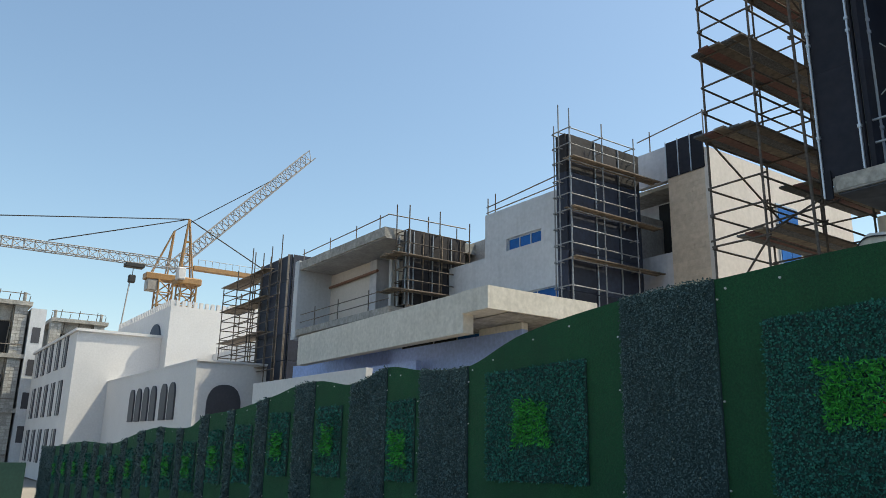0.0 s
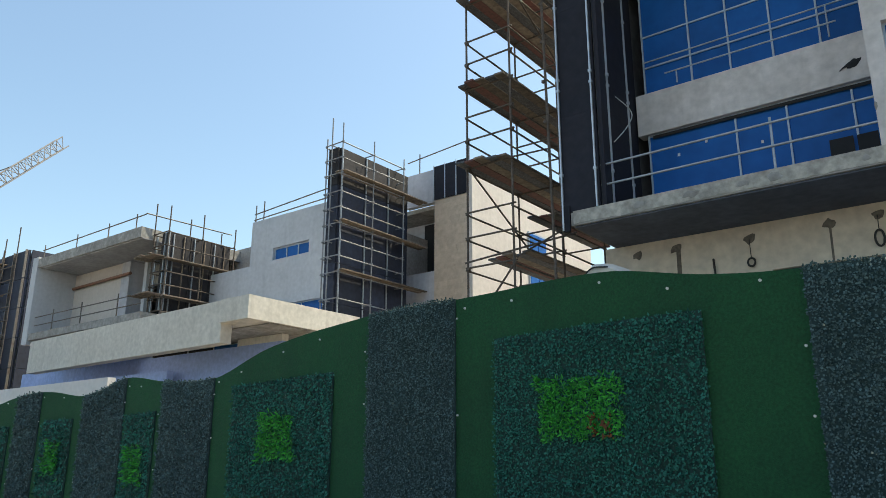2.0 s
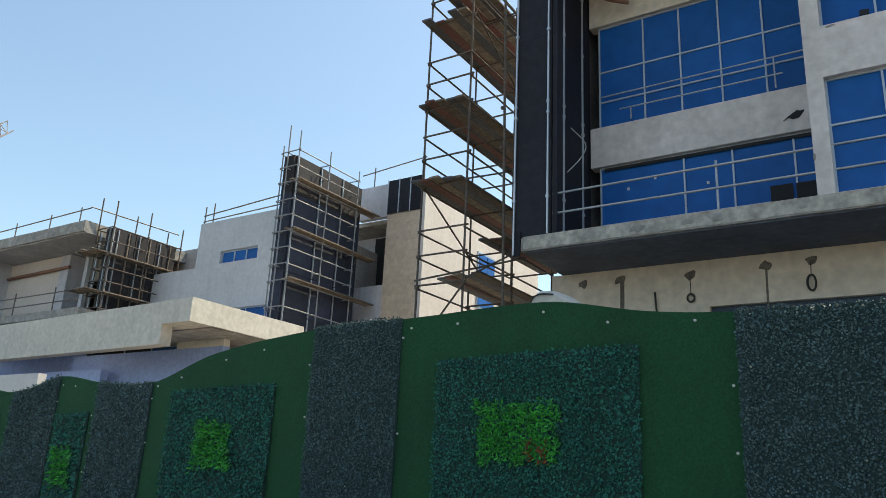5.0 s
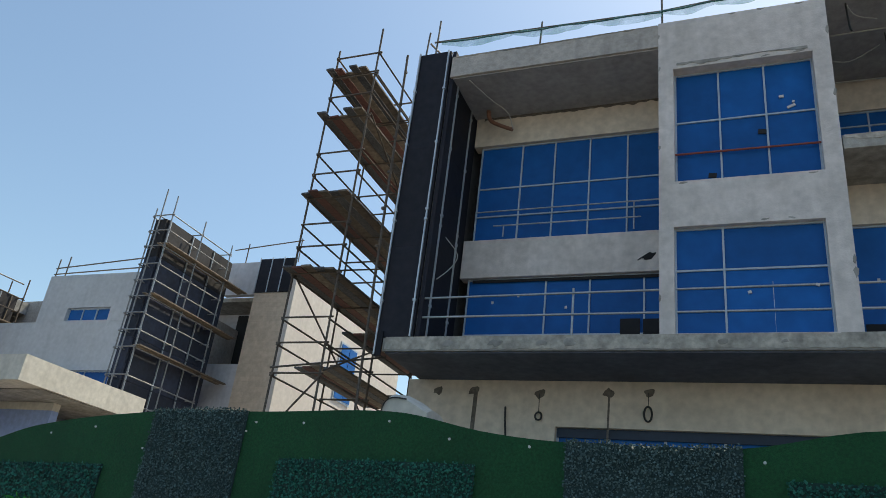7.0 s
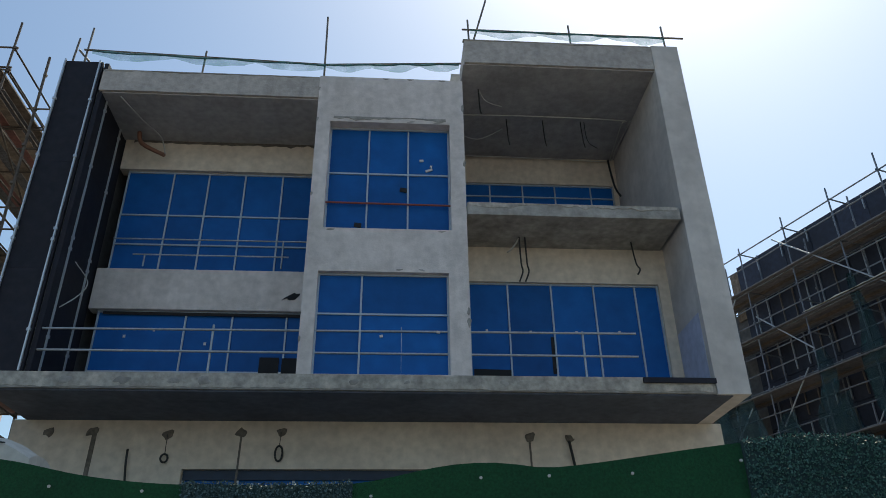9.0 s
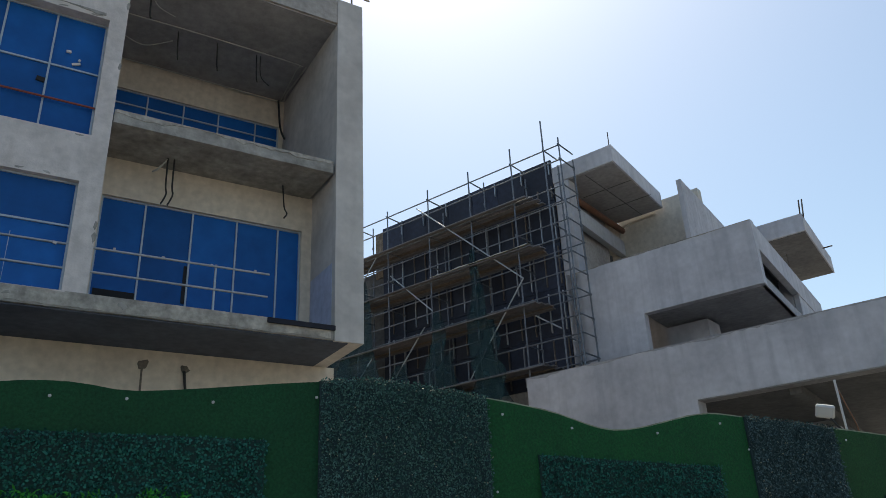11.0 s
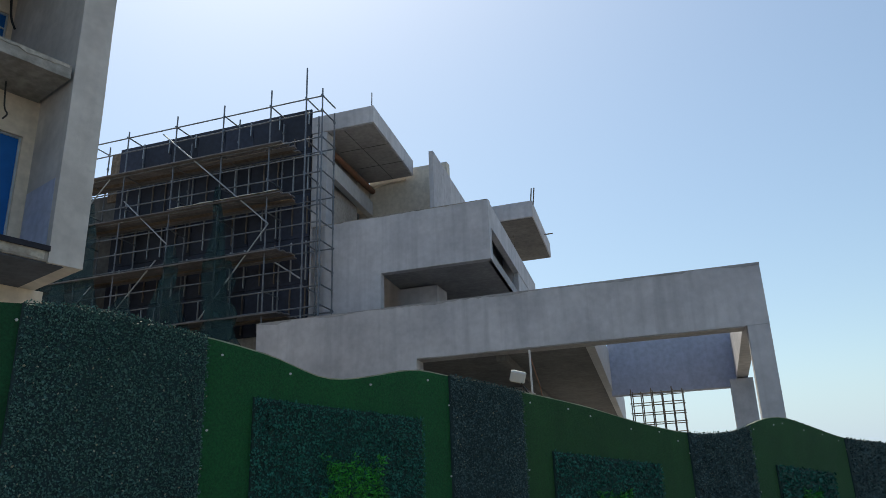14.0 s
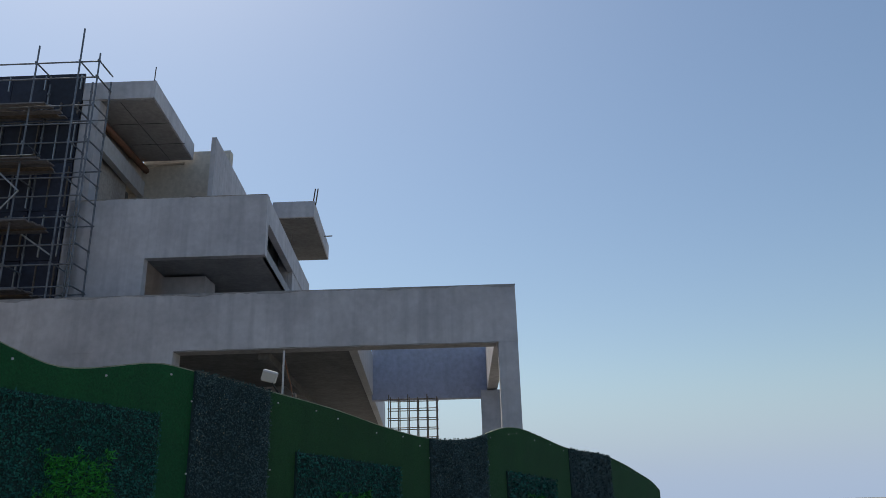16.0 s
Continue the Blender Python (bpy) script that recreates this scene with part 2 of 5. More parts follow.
CHASE = mat("open_chase", (0.15, 0.13, 0.11), 0.95, grain=0.3, scale=14, stain=0.5, stain_scale=4, bump=0.4)
NAVYPLY = mat("navy_film_plywood", (0.020, 0.026, 0.048), 0.7, grain=0.25, stain=0.6, stain_scale=1.3, dark=(0.014, 0.016, 0.026), bump=0.05, rand=0.35)
FLECK = mat("pale_leaf_fleck", (0.24, 0.25, 0.17), 0.6, bump=0)
WASHER = mat("pale_washer", (0.55, 0.56, 0.54), 0.5, bump=0)


def net_mat(name, colour, share):
    """A woven net: threads with holes between them."""
    m = bpy.data.materials.new(name)
    m.use_nodes = True
    n, k = m.node_tree.nodes, m.node_tree.links
    b = n["Principled BSDF"]
    b.inputs["Base Color"].default_value = (*colour, 1)
    b.inputs["Roughness"].default_value = 0.8
    g = n.new("ShaderNodeNewGeometry")
    t = n.new("ShaderNodeTexNoise")
    t.inputs["Scale"].default_value = 2.2
    t.inputs["Detail"].default_value = 5
    k.new(g.outputs["Position"], t.inputs["Vector"])
    r = n.new("ShaderNodeMapRange")
    r.inputs["From Min"].default_value, r.inputs["From Max"].default_value = 0.3, 0.7
    r.inputs["To Min"].default_value, r.inputs["To Max"].default_value = share - 0.25, share + 0.2
    k.new(t.outputs["Fac"], r.inputs["Value"])
    k.new(r.outputs["Result"], b.inputs["Alpha"])
    return m


TEALNET = net_mat("pale_teal_net", (0.20, 0.44, 0.42), 0.5)
DARKNET = net_mat("dark_green_net", (0.005, 0.042, 0.050), 0.66)


# ---- building kit ----
ORIGIN = {}


def thing(name, label, category, origin=(0, 0, 0), turn=0.0, group="", kind=""):
    """An Empty at the thing's base; its parts are built in the coordinates of a frame turned by `turn` degrees."""
    ob = new(name)
    ob.empty_display_size = 0.3
    ob.matrix_world = pose(0, 0, 0, 0, 0, turn) @ Matrix.Translation(origin)
    ORIGIN[ob] = Vector(origin)
    return tagged(ob, label, category, group, kind)


def settle(ob, scale, shift):
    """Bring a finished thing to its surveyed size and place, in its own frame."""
    turn = Matrix.Rotation(ob.matrix_basis.to_euler().z, 4, "Z")
    ob.matrix_basis = turn @ Matrix.Translation(shift) @ Matrix.Diagonal((*scale, 1)) @ turn.inverted() @ ob.matrix_basis
    return ob


MIDDLE = ((1.008, 1, 1.012), (0.07, 0, 0.07))
LEFT = ((0.931, 1, 0.98), (-1.037, 0, 0.221))
TURN = 19.5
RIGHT = ((0.989, 1.0076, 1.019), (0.60, -0.793, 0.222))
DARK = ((0.9876, 0.9586, 0.989), (0, 1.23, 0.695))


def part(name, bm, material, parent, label=""):
    """Link a bmesh as one mesh under a thing or a part."""
    bmesh.ops.translate(bm, verts=bm.verts, vec=-ORIGIN[parent])
    me = bpy.data.meshes.new(name)
    bm.to_mesh(me)
    bm.free()
    me.materials.append(material)
    ob = new(name, me)
    ob.parent = parent
    ORIGIN[ob] = ORIGIN[parent]
    if label:
        tagged(ob, label)
    return ob


def add_box(bm, x0, x1, y0, y1, z0, z1):
    co = [(x, y, z) for x in (x0, x1) for y in (y0, y1) for z in (z0, z1)]
    v = [bm.verts.new(c) for c in co]
    for f in ((0, 1, 3, 2), (4, 6, 7, 5), (0, 4, 5, 1), (2, 3, 7, 6), (0, 2, 6, 4), (1, 5, 7, 3)):
        bm.faces.new([v[i] for i in f])
    return bm


def box(x0, x1, y0, y1, z0, z1, bevel=0.0):
    bm = add_box(bmesh.new(), min(x0, x1), max(x0, x1), min(y0, y1), max(y0, y1), min(z0, z1), max(z0, z1))
    if bevel:
        bmesh.ops.bevel(bm, geom=bm.edges[:], offset=bevel, segments=1, affect="EDGES")
    return bm


def worn(bm, cut=0.5, amount=0.02, freq=1.3):
    """Cast edges that are not quite straight."""
    for axis in range(3):
        span = [v.co[axis] for v in bm.verts]
        lo, hi = min(span), max(span)
        steps = min(40, int((hi - lo) / cut))
        for i in range(1, steps):
            p, nn = [0, 0, 0], [0, 0, 0]
            p[axis], nn[axis] = lo + (hi - lo) * i / steps, 1
            bmesh.ops.bisect_plane(bm, geom=bm.verts[:] + bm.edges[:] + bm.faces[:], plane_co=p, plane_no=nn)
    for v in bm.verts:
        v.co += Vector(noise.noise_vector(v.co * freq)) * amount
    return bm


def ragged_strip(start, end, top, drop, out, seed, step=0.05):
    """A thin skin along an upper edge with a ragged lower line; `out` is the outward direction."""
    start, end, out = Vector(start), Vector(end), Vector(out)
    n = int((end - start).length / step)
    bm = bmesh.new()
    rows = []
    for i in range(n + 1):
        p = start.lerp(end, i / n)
        s = i * step
        low = top - max(0.012, drop * (0.55 + 0.9 * noise.noise((s * 0.9, seed, 5)) + 0.5 * noise.noise((s * 5, seed, 2))))
        face, back = p + out * (0.012 + 0.006 * noise.noise((s * 3, seed, 1))), p - out * 0.12
        rows.append([bm.verts.new(c) for c in ((face.x, face.y, low), (face.x, face.y, top), (back.x, back.y, top + 0.002), (p.x, p.y, low))])
    for a, c in zip(rows, rows[1:]):
        for k in range(4):
            bm.faces.new([a[k], c[k], c[(k + 1) % 4], a[(k + 1) % 4]])
    bmesh.ops.recalc_face_normals(bm, faces=bm.faces)
    return bm


def wall_with_holes(x0, x1, y0, y1, z0, z1, holes):
    """A wall along x with through openings (x0, x1, z0, z1)."""
    xs = sorted({x0, x1, *(h[0] for h in holes), *(h[1] for h in holes)})
    zs = sorted({z0, z1, *(h[2] for h in holes), *(h[3] for h in holes)})
    bm = bmesh.new()
    solid = {}
    for i in range(len(xs) - 1):
        for j in range(len(zs) - 1):
            cx, cz = (xs[i] + xs[i + 1]) / 2, (zs[j] + zs[j + 1]) / 2
            solid[i, j] = not any(h[0] < cx < h[1] and h[2] < cz < h[3] for h in holes)
    vs = {}

    def v(i, y, j):
        key = (i, y, j)
        if key not in vs:
            vs[key] = bm.verts.new((xs[i], y, zs[j]))
        return vs[key]

    for (i, j), s in solid.items():
        if not s:
            continue
        bm.faces.new([v(i, y0, j), v(i + 1, y0, j), v(i + 1, y0, j + 1), v(i, y0, j + 1)])
        bm.faces.new([v(i, y1, j), v(i, y1, j + 1), v(i + 1, y1, j + 1), v(i + 1, y1, j)])
        for di, dj, a, b in ((-1, 0, (i, j), (i, j + 1)), (1, 0, (i + 1, j + 1), (i + 1, j)), (0, -1, (i + 1, j), (i, j)), (0, 1, (i, j + 1), (i + 1, j + 1))):
            if not solid.get((i + di, j + dj), False):
                bm.faces.new([v(a[0], y0, a[1]), v(b[0], y0, b[1]), v(b[0], y1, b[1]), v(a[0], y1, a[1])])
    bmesh.ops.recalc_face_normals(bm, faces=bm.faces)
    return bm


def add_tube(bm, p, q, r, n=8, caps=True):
    p, q = Vector(p), Vector(q)
    d = q - p
    m = Matrix.Translation((p + q) / 2) @ d.to_track_quat("Z", "Y").to_matrix().to_4x4()
    bmesh.ops.create_cone(bm, cap_ends=caps, segments=n, radius1=r, radius2=r, depth=d.length, matrix=m)
    return bm


UNIT = {}


def unit_mesh(kind, material):
    """Shared meshes for tubes and boards: one each per material."""
    key = (kind, material.name)
    if key not in UNIT:
        bm = bmesh.new()
        if kind == "tube":
            bmesh.ops.create_cone(bm, cap_ends=True, segments=8, radius1=1, radius2=1, depth=1)
            for f in bm.faces:
                f.smooth = len(f.verts) == 4
        else:
            add_box(bm, -0.5, 0.5, -0.5, 0.5, -0.5, 0.5)
        me = bpy.data.meshes.new(f"{kind}_{material.name}")
        bm.to_mesh(me)
        bm.free()
        me.materials.append(material)
        UNIT[key] = me
    return UNIT[key]


def tube(name, p, q, r, material, parent):
    """One straight tube as a part of its own."""
    p, q = Vector(p) - ORIGIN[parent], Vector(q) - ORIGIN[parent]
    ob = new(name, unit_mesh("tube", material))
    ob.parent = parent
    d = q - p
    ob.matrix_local = Matrix.Translation((p + q) / 2) @ d.to_track_quat("Z", "Y").to_matrix().to_4x4() @ Matrix.Diagonal((r, r, d.length, 1))
    ORIGIN[ob] = ORIGIN[parent]
    return ob


def board(name, x0, x1, y0, y1, z0, z1, material, parent, rot=(0, 0, 0)):
    """One board, panel or pane as a part of its own."""
    c = Vector(((x0 + x1) / 2, (y0 + y1) / 2, (z0 + z1) / 2)) - ORIGIN[parent]
    ob = new(name, unit_mesh("board", material))
    ob.parent = parent
    ob.matrix_local = pose(*c, *rot) @ Matrix.Diagonal((abs(x1 - x0), abs(y1 - y0), abs(z1 - z0), 1))
    ORIGIN[ob] = ORIGIN[parent]
    return ob


def cable(name, pts, r, material, parent, label=""):
    """A bent pipe or wire swept along a few points."""
    pts = [Vector(p) for p in pts]
    fine = []
    for i in range(len(pts) - 1):
        p0, p1, p2, p3 = pts[max(i - 1, 0)], pts[i], pts[i + 1], pts[min(i + 2, len(pts) - 1)]
        for s in range(5):
            t = s / 5
            fine.append(0.5 * ((2 * p1) + (p2 - p0) * t + (2 * p0 - 5 * p1 + 4 * p2 - p3) * t * t + (3 * p1 - p0 - 3 * p2 + p3) * t ** 3))
    fine.append(pts[-1])
    line = [fine[0]]
    for p in fine[1:]:
        if (p - line[-1]).length > 1e-4:
            line.append(p)
    bm = bmesh.new()
    rings = []
    side = Vector((0, 0, 1))
    for i, p in enumerate(line):
        d = (line[min(i + 1, len(line) - 1)] - line[max(i - 1, 0)]).normalized()
        u = side - d * side.dot(d)
        u = u.normalized() if u.length > 0.05 else d.orthogonal().normalized()
        side, w = u, d.cross(u)
        rings.append([bm.verts.new(p + (u * math.cos(k * math.pi / 3) + w * math.sin(k * math.pi / 3)) * r) for k in range(6)])
    for a, c in zip(rings, rings[1:]):
        for k in range(6):
            bm.faces.new([a[k], a[(k + 1) % 6], c[(k + 1) % 6], c[k]]).smooth = True
    bm.faces.new(rings[0][::-1])
    bm.faces.new(rings[-1])
    return part(name, bm, material, parent, label)


def window(parent, x0, x1, y, z0, z1, cols, rows, label="", pane=BLUE, depth=0.08, bar=0.036, gaps=()):
    """A glazed unit along x: outer frame, bars and one pane per cell. cols and rows are the bars' places."""
    w = part("window", wall_with_holes(x0, x1, y - depth / 2, y + depth / 2, z0, z1, [(x0 + bar, x1 - bar, z0 + bar, z1 - bar)]), FRAME, parent, label)
    xs, zs = [x0 + bar, *cols, x1 - bar], [z0 + bar, *rows, z1 - bar]
    for c in cols:
        board("mullion", c - bar / 2, c + bar / 2, y - depth / 2 - 0.008, y + depth / 2 - 0.02, z0 + bar, z1 - bar, FRAME, w)
    for r in rows:
        board("transom", x0 + bar, x1 - bar, y - depth / 2 - 0.004, y + depth / 2 - 0.02, r - bar / 2, r + bar / 2, FRAME, w)
    for i in range(len(xs) - 1):
        for j in range(len(zs) - 1):
            if (i, j) in gaps:
                continue
            board("pane", xs[i], xs[i + 1], y - 0.012, y + 0.012, zs[j], zs[j + 1], pane, w, (random.uniform(-0.25, 0.25), 0, random.uniform(-0.25, 0.25)))
    return w


# ---- ground ----
def fence_y(x):
    return 6.2 - 0.12 * x if x > -14 else 7.88


FENCE_TOP = [(-49.68, 1.14), (-40.90, 1.47), (-35.17, 1.43), (-30.91, 1.87), (-28.63, 2.02), (-25.21, 1.99), (-23.68, 2.32), (-21.10, 2.44), (-18.52, 2.71), (-17.46, 2.86), (-16.12, 2.92), (-14.59, 2.77), (-12.98, 2.99), (-11.64, 2.84), 
             (-9.97, 2.77), (-8.57, 3.09), (-6.49, 3.26), (-5.10, 3.25), (-3.28, 3.24), (-2.31, 3.06), (-1.54, 2.98), (-0.19, 2.95), (0.60, 3.08), (1.00, 3.09), (1.44, 3.04), (2.84, 3.19), (3.57, 3.23), (4.55, 3.13), 
             (5.26, 3.03), (6.02, 2.87), (7.18, 3.08), (7.76, 3.07), (9.11, 2.99), (10.57, 2.89), (11.94, 2.74), (13.49, 2.64), (15.16, 2.74), (16.90, 3.08), (17.95, 3.13), (21.05, 2.86), (24.59, 2.81), (29.64, 2.20), 
             (31.00, 1.87)]


def fence_top(x):
    """The fence's wavy top edge."""
    pts = FENCE_TOP
    if x <= pts[0][0]:
        return pts[0][1]
    for i in range(len(pts) - 1):
        (xa, za), (xb, zb) = pts[i], pts[i + 1]
        if x <= xb:
            sa = (zb - pts[i - 1][1]) / (xb - pts[i - 1][0]) if i else (zb - za) / (xb - xa)
            sb = (pts[i + 2][1] - za) / (pts[i + 2][0] - xa) if i + 2 < len(pts) else (zb - za) / (xb - xa)
            h, t = xb - xa, (x - xa) / (xb - xa)
            return za * (1 + 2 * t) * (1 - t) ** 2 + sa * h * t * (1 - t) ** 2 + zb * t * t * (3 - 2 * t) - sb * h * t * t * (1 - t)
    return pts[-1][1]


def along(x):
    """Height of the ground along the fence line: it falls away to both sides."""
    if x < -5:
        return max(0.86 + (x + 5) * 0.0645, -2.6)
    return max(0.86 - max(x, 0) * 0.035, -0.3)


def ground_z(x, y):
    k = min(max((y - 2.0) / 3.5, 0), 1)
    low = 0.0 if x > -5 else max((x + 5) * 0.066, -2.9)
    k = k * k * (3 - 2 * k)
    return low + (along(x) - low) * k


def build_ground():
    xs = sorted({*range(-120, 81, 3), -3000, -900, -400, -220, -160, 120, 250, 600, 1500, 3000})
    ys = sorted({*(v * 0.75 for v in range(-14, 24)), *range(20, 80, 6), -3000, -900, -300, -120, -60, -30, -18, 110, 200, 450, 1200, 3000})
    bm = bmesh.new()
    grid = [[bm.verts.new((x, y, ground_z(x, y) + 0.03 * noise.noise((x * 0.4, y * 0.4, 0)))) for y in ys] for x in xs]
    for i in range(len(xs) - 1):
        for j in range(len(ys) - 1):
            bm.faces.new([grid[i][j], grid[i + 1][j], grid[i + 1][j + 1], grid[i][j + 1]])
    for f in bm.faces:
        f.smooth = True
    me = bpy.data.meshes.new("ground")
    bm.to_mesh(me)
    bm.free()
    me.materials.append(GROUND)
    # Unseen dark road, added to cut the light bounced up to the slabs.
    road = bmesh.new()
    xs = list(range(-60, 61, 3))
    rows = [[road.verts.new((x, y, ground_z(x, y) + 0.035)) for y in (-7.0, -4.0, -1.0, 1.5, 3.0)] for x in xs]
    for p, q in zip(rows, rows[1:]):
        for k in range(4):
            road.faces.new([p[k], q[k], q[k + 1], p[k + 1]])
    rm = bpy.data.meshes.new("road")
    road.to_mesh(rm)
    road.free()
    rm.materials.append(ASPHALT)
    tagged(new("road", rm), "unseen dark asphalt road along the site fence, dims ground bounce", "road", kind="structure")
    tagged(new("ground", me), "dusty sand-coloured ground of the building site", "ground", kind="structure")


build_ground()


def build_distance():
    """Glowing ring that paints a pale haze over the horizon and closes the distance."""
    m = bpy.data.materials.new("horizon_haze_glow")
    m.use_nodes = True
    n, k = m.node_tree.nodes, m.node_tree.links
    n.remove(n["Principled BSDF"])
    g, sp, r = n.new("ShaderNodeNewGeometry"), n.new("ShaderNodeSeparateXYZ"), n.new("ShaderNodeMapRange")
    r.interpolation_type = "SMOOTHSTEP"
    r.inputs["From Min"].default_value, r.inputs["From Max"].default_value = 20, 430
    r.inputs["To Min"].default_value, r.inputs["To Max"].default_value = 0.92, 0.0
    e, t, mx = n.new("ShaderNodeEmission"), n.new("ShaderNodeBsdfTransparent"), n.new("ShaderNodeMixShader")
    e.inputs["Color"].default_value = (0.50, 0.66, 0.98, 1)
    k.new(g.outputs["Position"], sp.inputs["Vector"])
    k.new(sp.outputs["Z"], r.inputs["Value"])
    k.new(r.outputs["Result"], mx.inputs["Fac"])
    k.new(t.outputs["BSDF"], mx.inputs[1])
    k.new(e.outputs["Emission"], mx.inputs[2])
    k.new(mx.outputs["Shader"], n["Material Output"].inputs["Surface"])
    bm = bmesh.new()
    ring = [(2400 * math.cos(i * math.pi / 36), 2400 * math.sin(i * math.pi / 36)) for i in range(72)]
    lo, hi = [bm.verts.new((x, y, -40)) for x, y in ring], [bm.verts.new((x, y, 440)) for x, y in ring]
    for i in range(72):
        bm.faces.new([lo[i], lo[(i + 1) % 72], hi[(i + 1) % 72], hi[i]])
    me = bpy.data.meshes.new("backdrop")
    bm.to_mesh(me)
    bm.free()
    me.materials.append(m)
    tagged(new("backdrop", me), "glowing ring painted as pale blue haze along the horizon", "haze", kind="structure")


build_distance()


# ---- the middle villa, with blue filmed windows ----
def build_middle_villa():
    v = thing("villa", "unfinished three-storey concrete villa with blue filmed windows", "house", (0, 17, 0.8))
    F = 13.6
    # ground floor
    part("ground_floor_wall", wall_with_holes(-7.4, 7.1, 15.55, 15.85, 0.3, 5.99, [(-3.98, 1.44, 3.2, 5.03)]), CREAM, v, "cream primed wall with open cable chases")
    window(v, -3.98, 1.44, 15.74, 3.2, 5.03, [-2.9, -1.8, -0.7, 0.4], [4.55], "wide blue filmed ground floor window", bar=0.05)
    # Dark band paints the shade of the window's recessed head.
    part("shutter_box", box(-3.96, 1.42, 15.66, 15.70, 4.84, 5.025), SLATE, v, "dark slate band painting the shaded window head")
    # the long balcony slab
    part("balcony_slab", worn(box(-7.2, 6.27, F, 15.55, 6.02, 6.29), 0.35, 0.014, 2.0), SLAB, v, "raw cast balcony slab with stained edge")
    part("slab_soffit", box(-7.15, 6.6, F + 0.05, 15.55, 5.985, 6.016), SLATESOFFIT, v, "blotched slab underside with its shade painted dark")
    lip = bmesh.new()
    rows = []
    for i in range(285):
        x = -7.15 + i * 0.047
        low = 6.05 + 0.02 * noise.noise((x * 1.1, 0, 5)) + 0.02 * noise.noise((x * 5.3, 2, 5)) + 0.015 * noise.noise((x * 13, 4, 5))
        rows.append([lip.verts.new(c) for c in ((x, F - 0.012, low), (x, F - 0.022 + 0.006 * noise.noise((x * 3, 1, 1)), 6.315), (x, F + 0.25, 6.315), (x, F + 0.02, low))])
    for p, q in zip(rows, rows[1:]):
        for k in range(4):
            lip.faces.new([p[k], q[k], q[(k + 1) % 4], p[(k + 1) % 4]])
    part("slab_lip", lip, PRIMER, v, "pale patched lip with a ragged lower edge")
    for x, w in ((-5.76, 0.10), (-4.76, 0.12), (-3.82, 0.10), (-3.3, 0.13), (-1.9, 0.07), (-0.6, 0.08), (0.4, 0.05), (2.2, 0.09)):
        bm = bmesh.new()
        bmesh.ops.create_uvsphere(bm, u_segments=12, v_segments=6, radius=w, matrix=Matrix.Translation((x, F - 0.018, 6.17)) @ Matrix.Diagonal((1.1, 0.1, 0.62, 1)))
        for q in bm.verts:
            q.co += Vector((1, 0, 1)) * 0.05 * noise.noise(q.co * 9)
        part("mortar_patch", bm, SLAB, v)
    # left bay
    part("stained_edge", ragged_strip((-6.46, F, 0), (-1.7, F, 0), 13.413, 0.05, (0, -1, 0), 1.0), SLAB, v)
    part("stained_edge", ragged_strip((1.65, F, 0), (6.2, F, 0), 14.763, 0.05, (0, -1, 0), 2.0), SLAB, v)
    part("patched_edge", ragged_strip((1.65, F - 0.02, 0), (6.15, F - 0.02, 0), 10.135, 0.12, (0, -1, 0), 4.0), PRIMER, v)
    # Shade line under the lintel, drawn as a darker concrete band.
    part("rough_band", ragged_strip((-1.3, F - 0.02, 0), (1.2, F - 0.02, 0), 12.30, 0.10, (0, -1, 0), 6.0), SLAB, v, "ragged band painting the dark recess line under the lintel")
    part("rough_band", ragged_strip((-6.2, 15.4, 0), (-1.75, 15.4, 0), 12.79, 0.13, (0, -1, 0), 9.0), CHASE, v, "hacked plaster under the soffit")
    part("spandrel_wall", box(-6.4, -1.67, 15.4, 15.7, 8.36, 9.33, 0.01), PLASTER, v)
    part("upper_wall", box(-6.4, -1.67, 15.4, 15.7, 11.96, 12.81), CREAM, v)
    window(v, -6.22, -1.67, 15.55, 9.33, 11.96, [-5.14, -4.32, -3.47, -2.59], [10.0, 10.77], "large blue filmed window with grey bars")
    window(v, -6.22, -1.67, 15.55, 6.30, 8.36, [-4.35, -3.36, -2.2], [7.0], "low blue filmed window with a torn corner")
    # Two torn gaps, then a long strip painting the shadow line under the head.
    for x0, x1, z0, z1 in ((-2.69, -2.28, 6.98, 7.33), (-2.22, -1.87, 6.98, 7.32), (-6.1, -1.75, 8.26, 8.33)):
        board("torn_film_gap", x0, x1, 15.49, 15.50, z0, z1, VOID, v, (0, random.uniform(-1, 1), 0))
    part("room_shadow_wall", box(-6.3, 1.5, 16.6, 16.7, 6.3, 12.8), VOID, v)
    part("roof_slab", worn(box(-6.50, -1.67, F, 17.4, 12.83, 13.41), 0.7, 0.010, 1.5), CONCRETE, v)
    part("roof_soffit", box(-6.5, -1.67, F + 0.06, 15.4, 12.80, 12.826), SOFFIT, v, "bare concrete soffit stained along the back")
    # middle frame
    part("front_frame", wall_with_holes(-1.67, 1.60, F - 0.02, F + 0.38, 6.295, 13.44, [(-1.37, 1.28, 9.44, 12.16), (-1.40, 1.20, 6.32, 8.45)]), PLASTER, v, "plastered pier frame round two openings")
    part("pier_return", box(-1.67, -1.45, F + 0.382, 15.4, 6.295, 12.8), PLASTER, v)
    part("pier_return", box(1.38, 1.60, F + 0.382, 17.3, 6.295, 14.0), PLASTER, v)
    window(v, -1.37, 1.28, 13.86, 9.44, 12.16, [-0.50, 0.37], [10.94], "square blue filmed window")
    door = window(v, -1.40, 1.20, 13.74, 6.32, 8.45, [-0.53], [7.58], "blue filmed balcony door with aluminium frame")
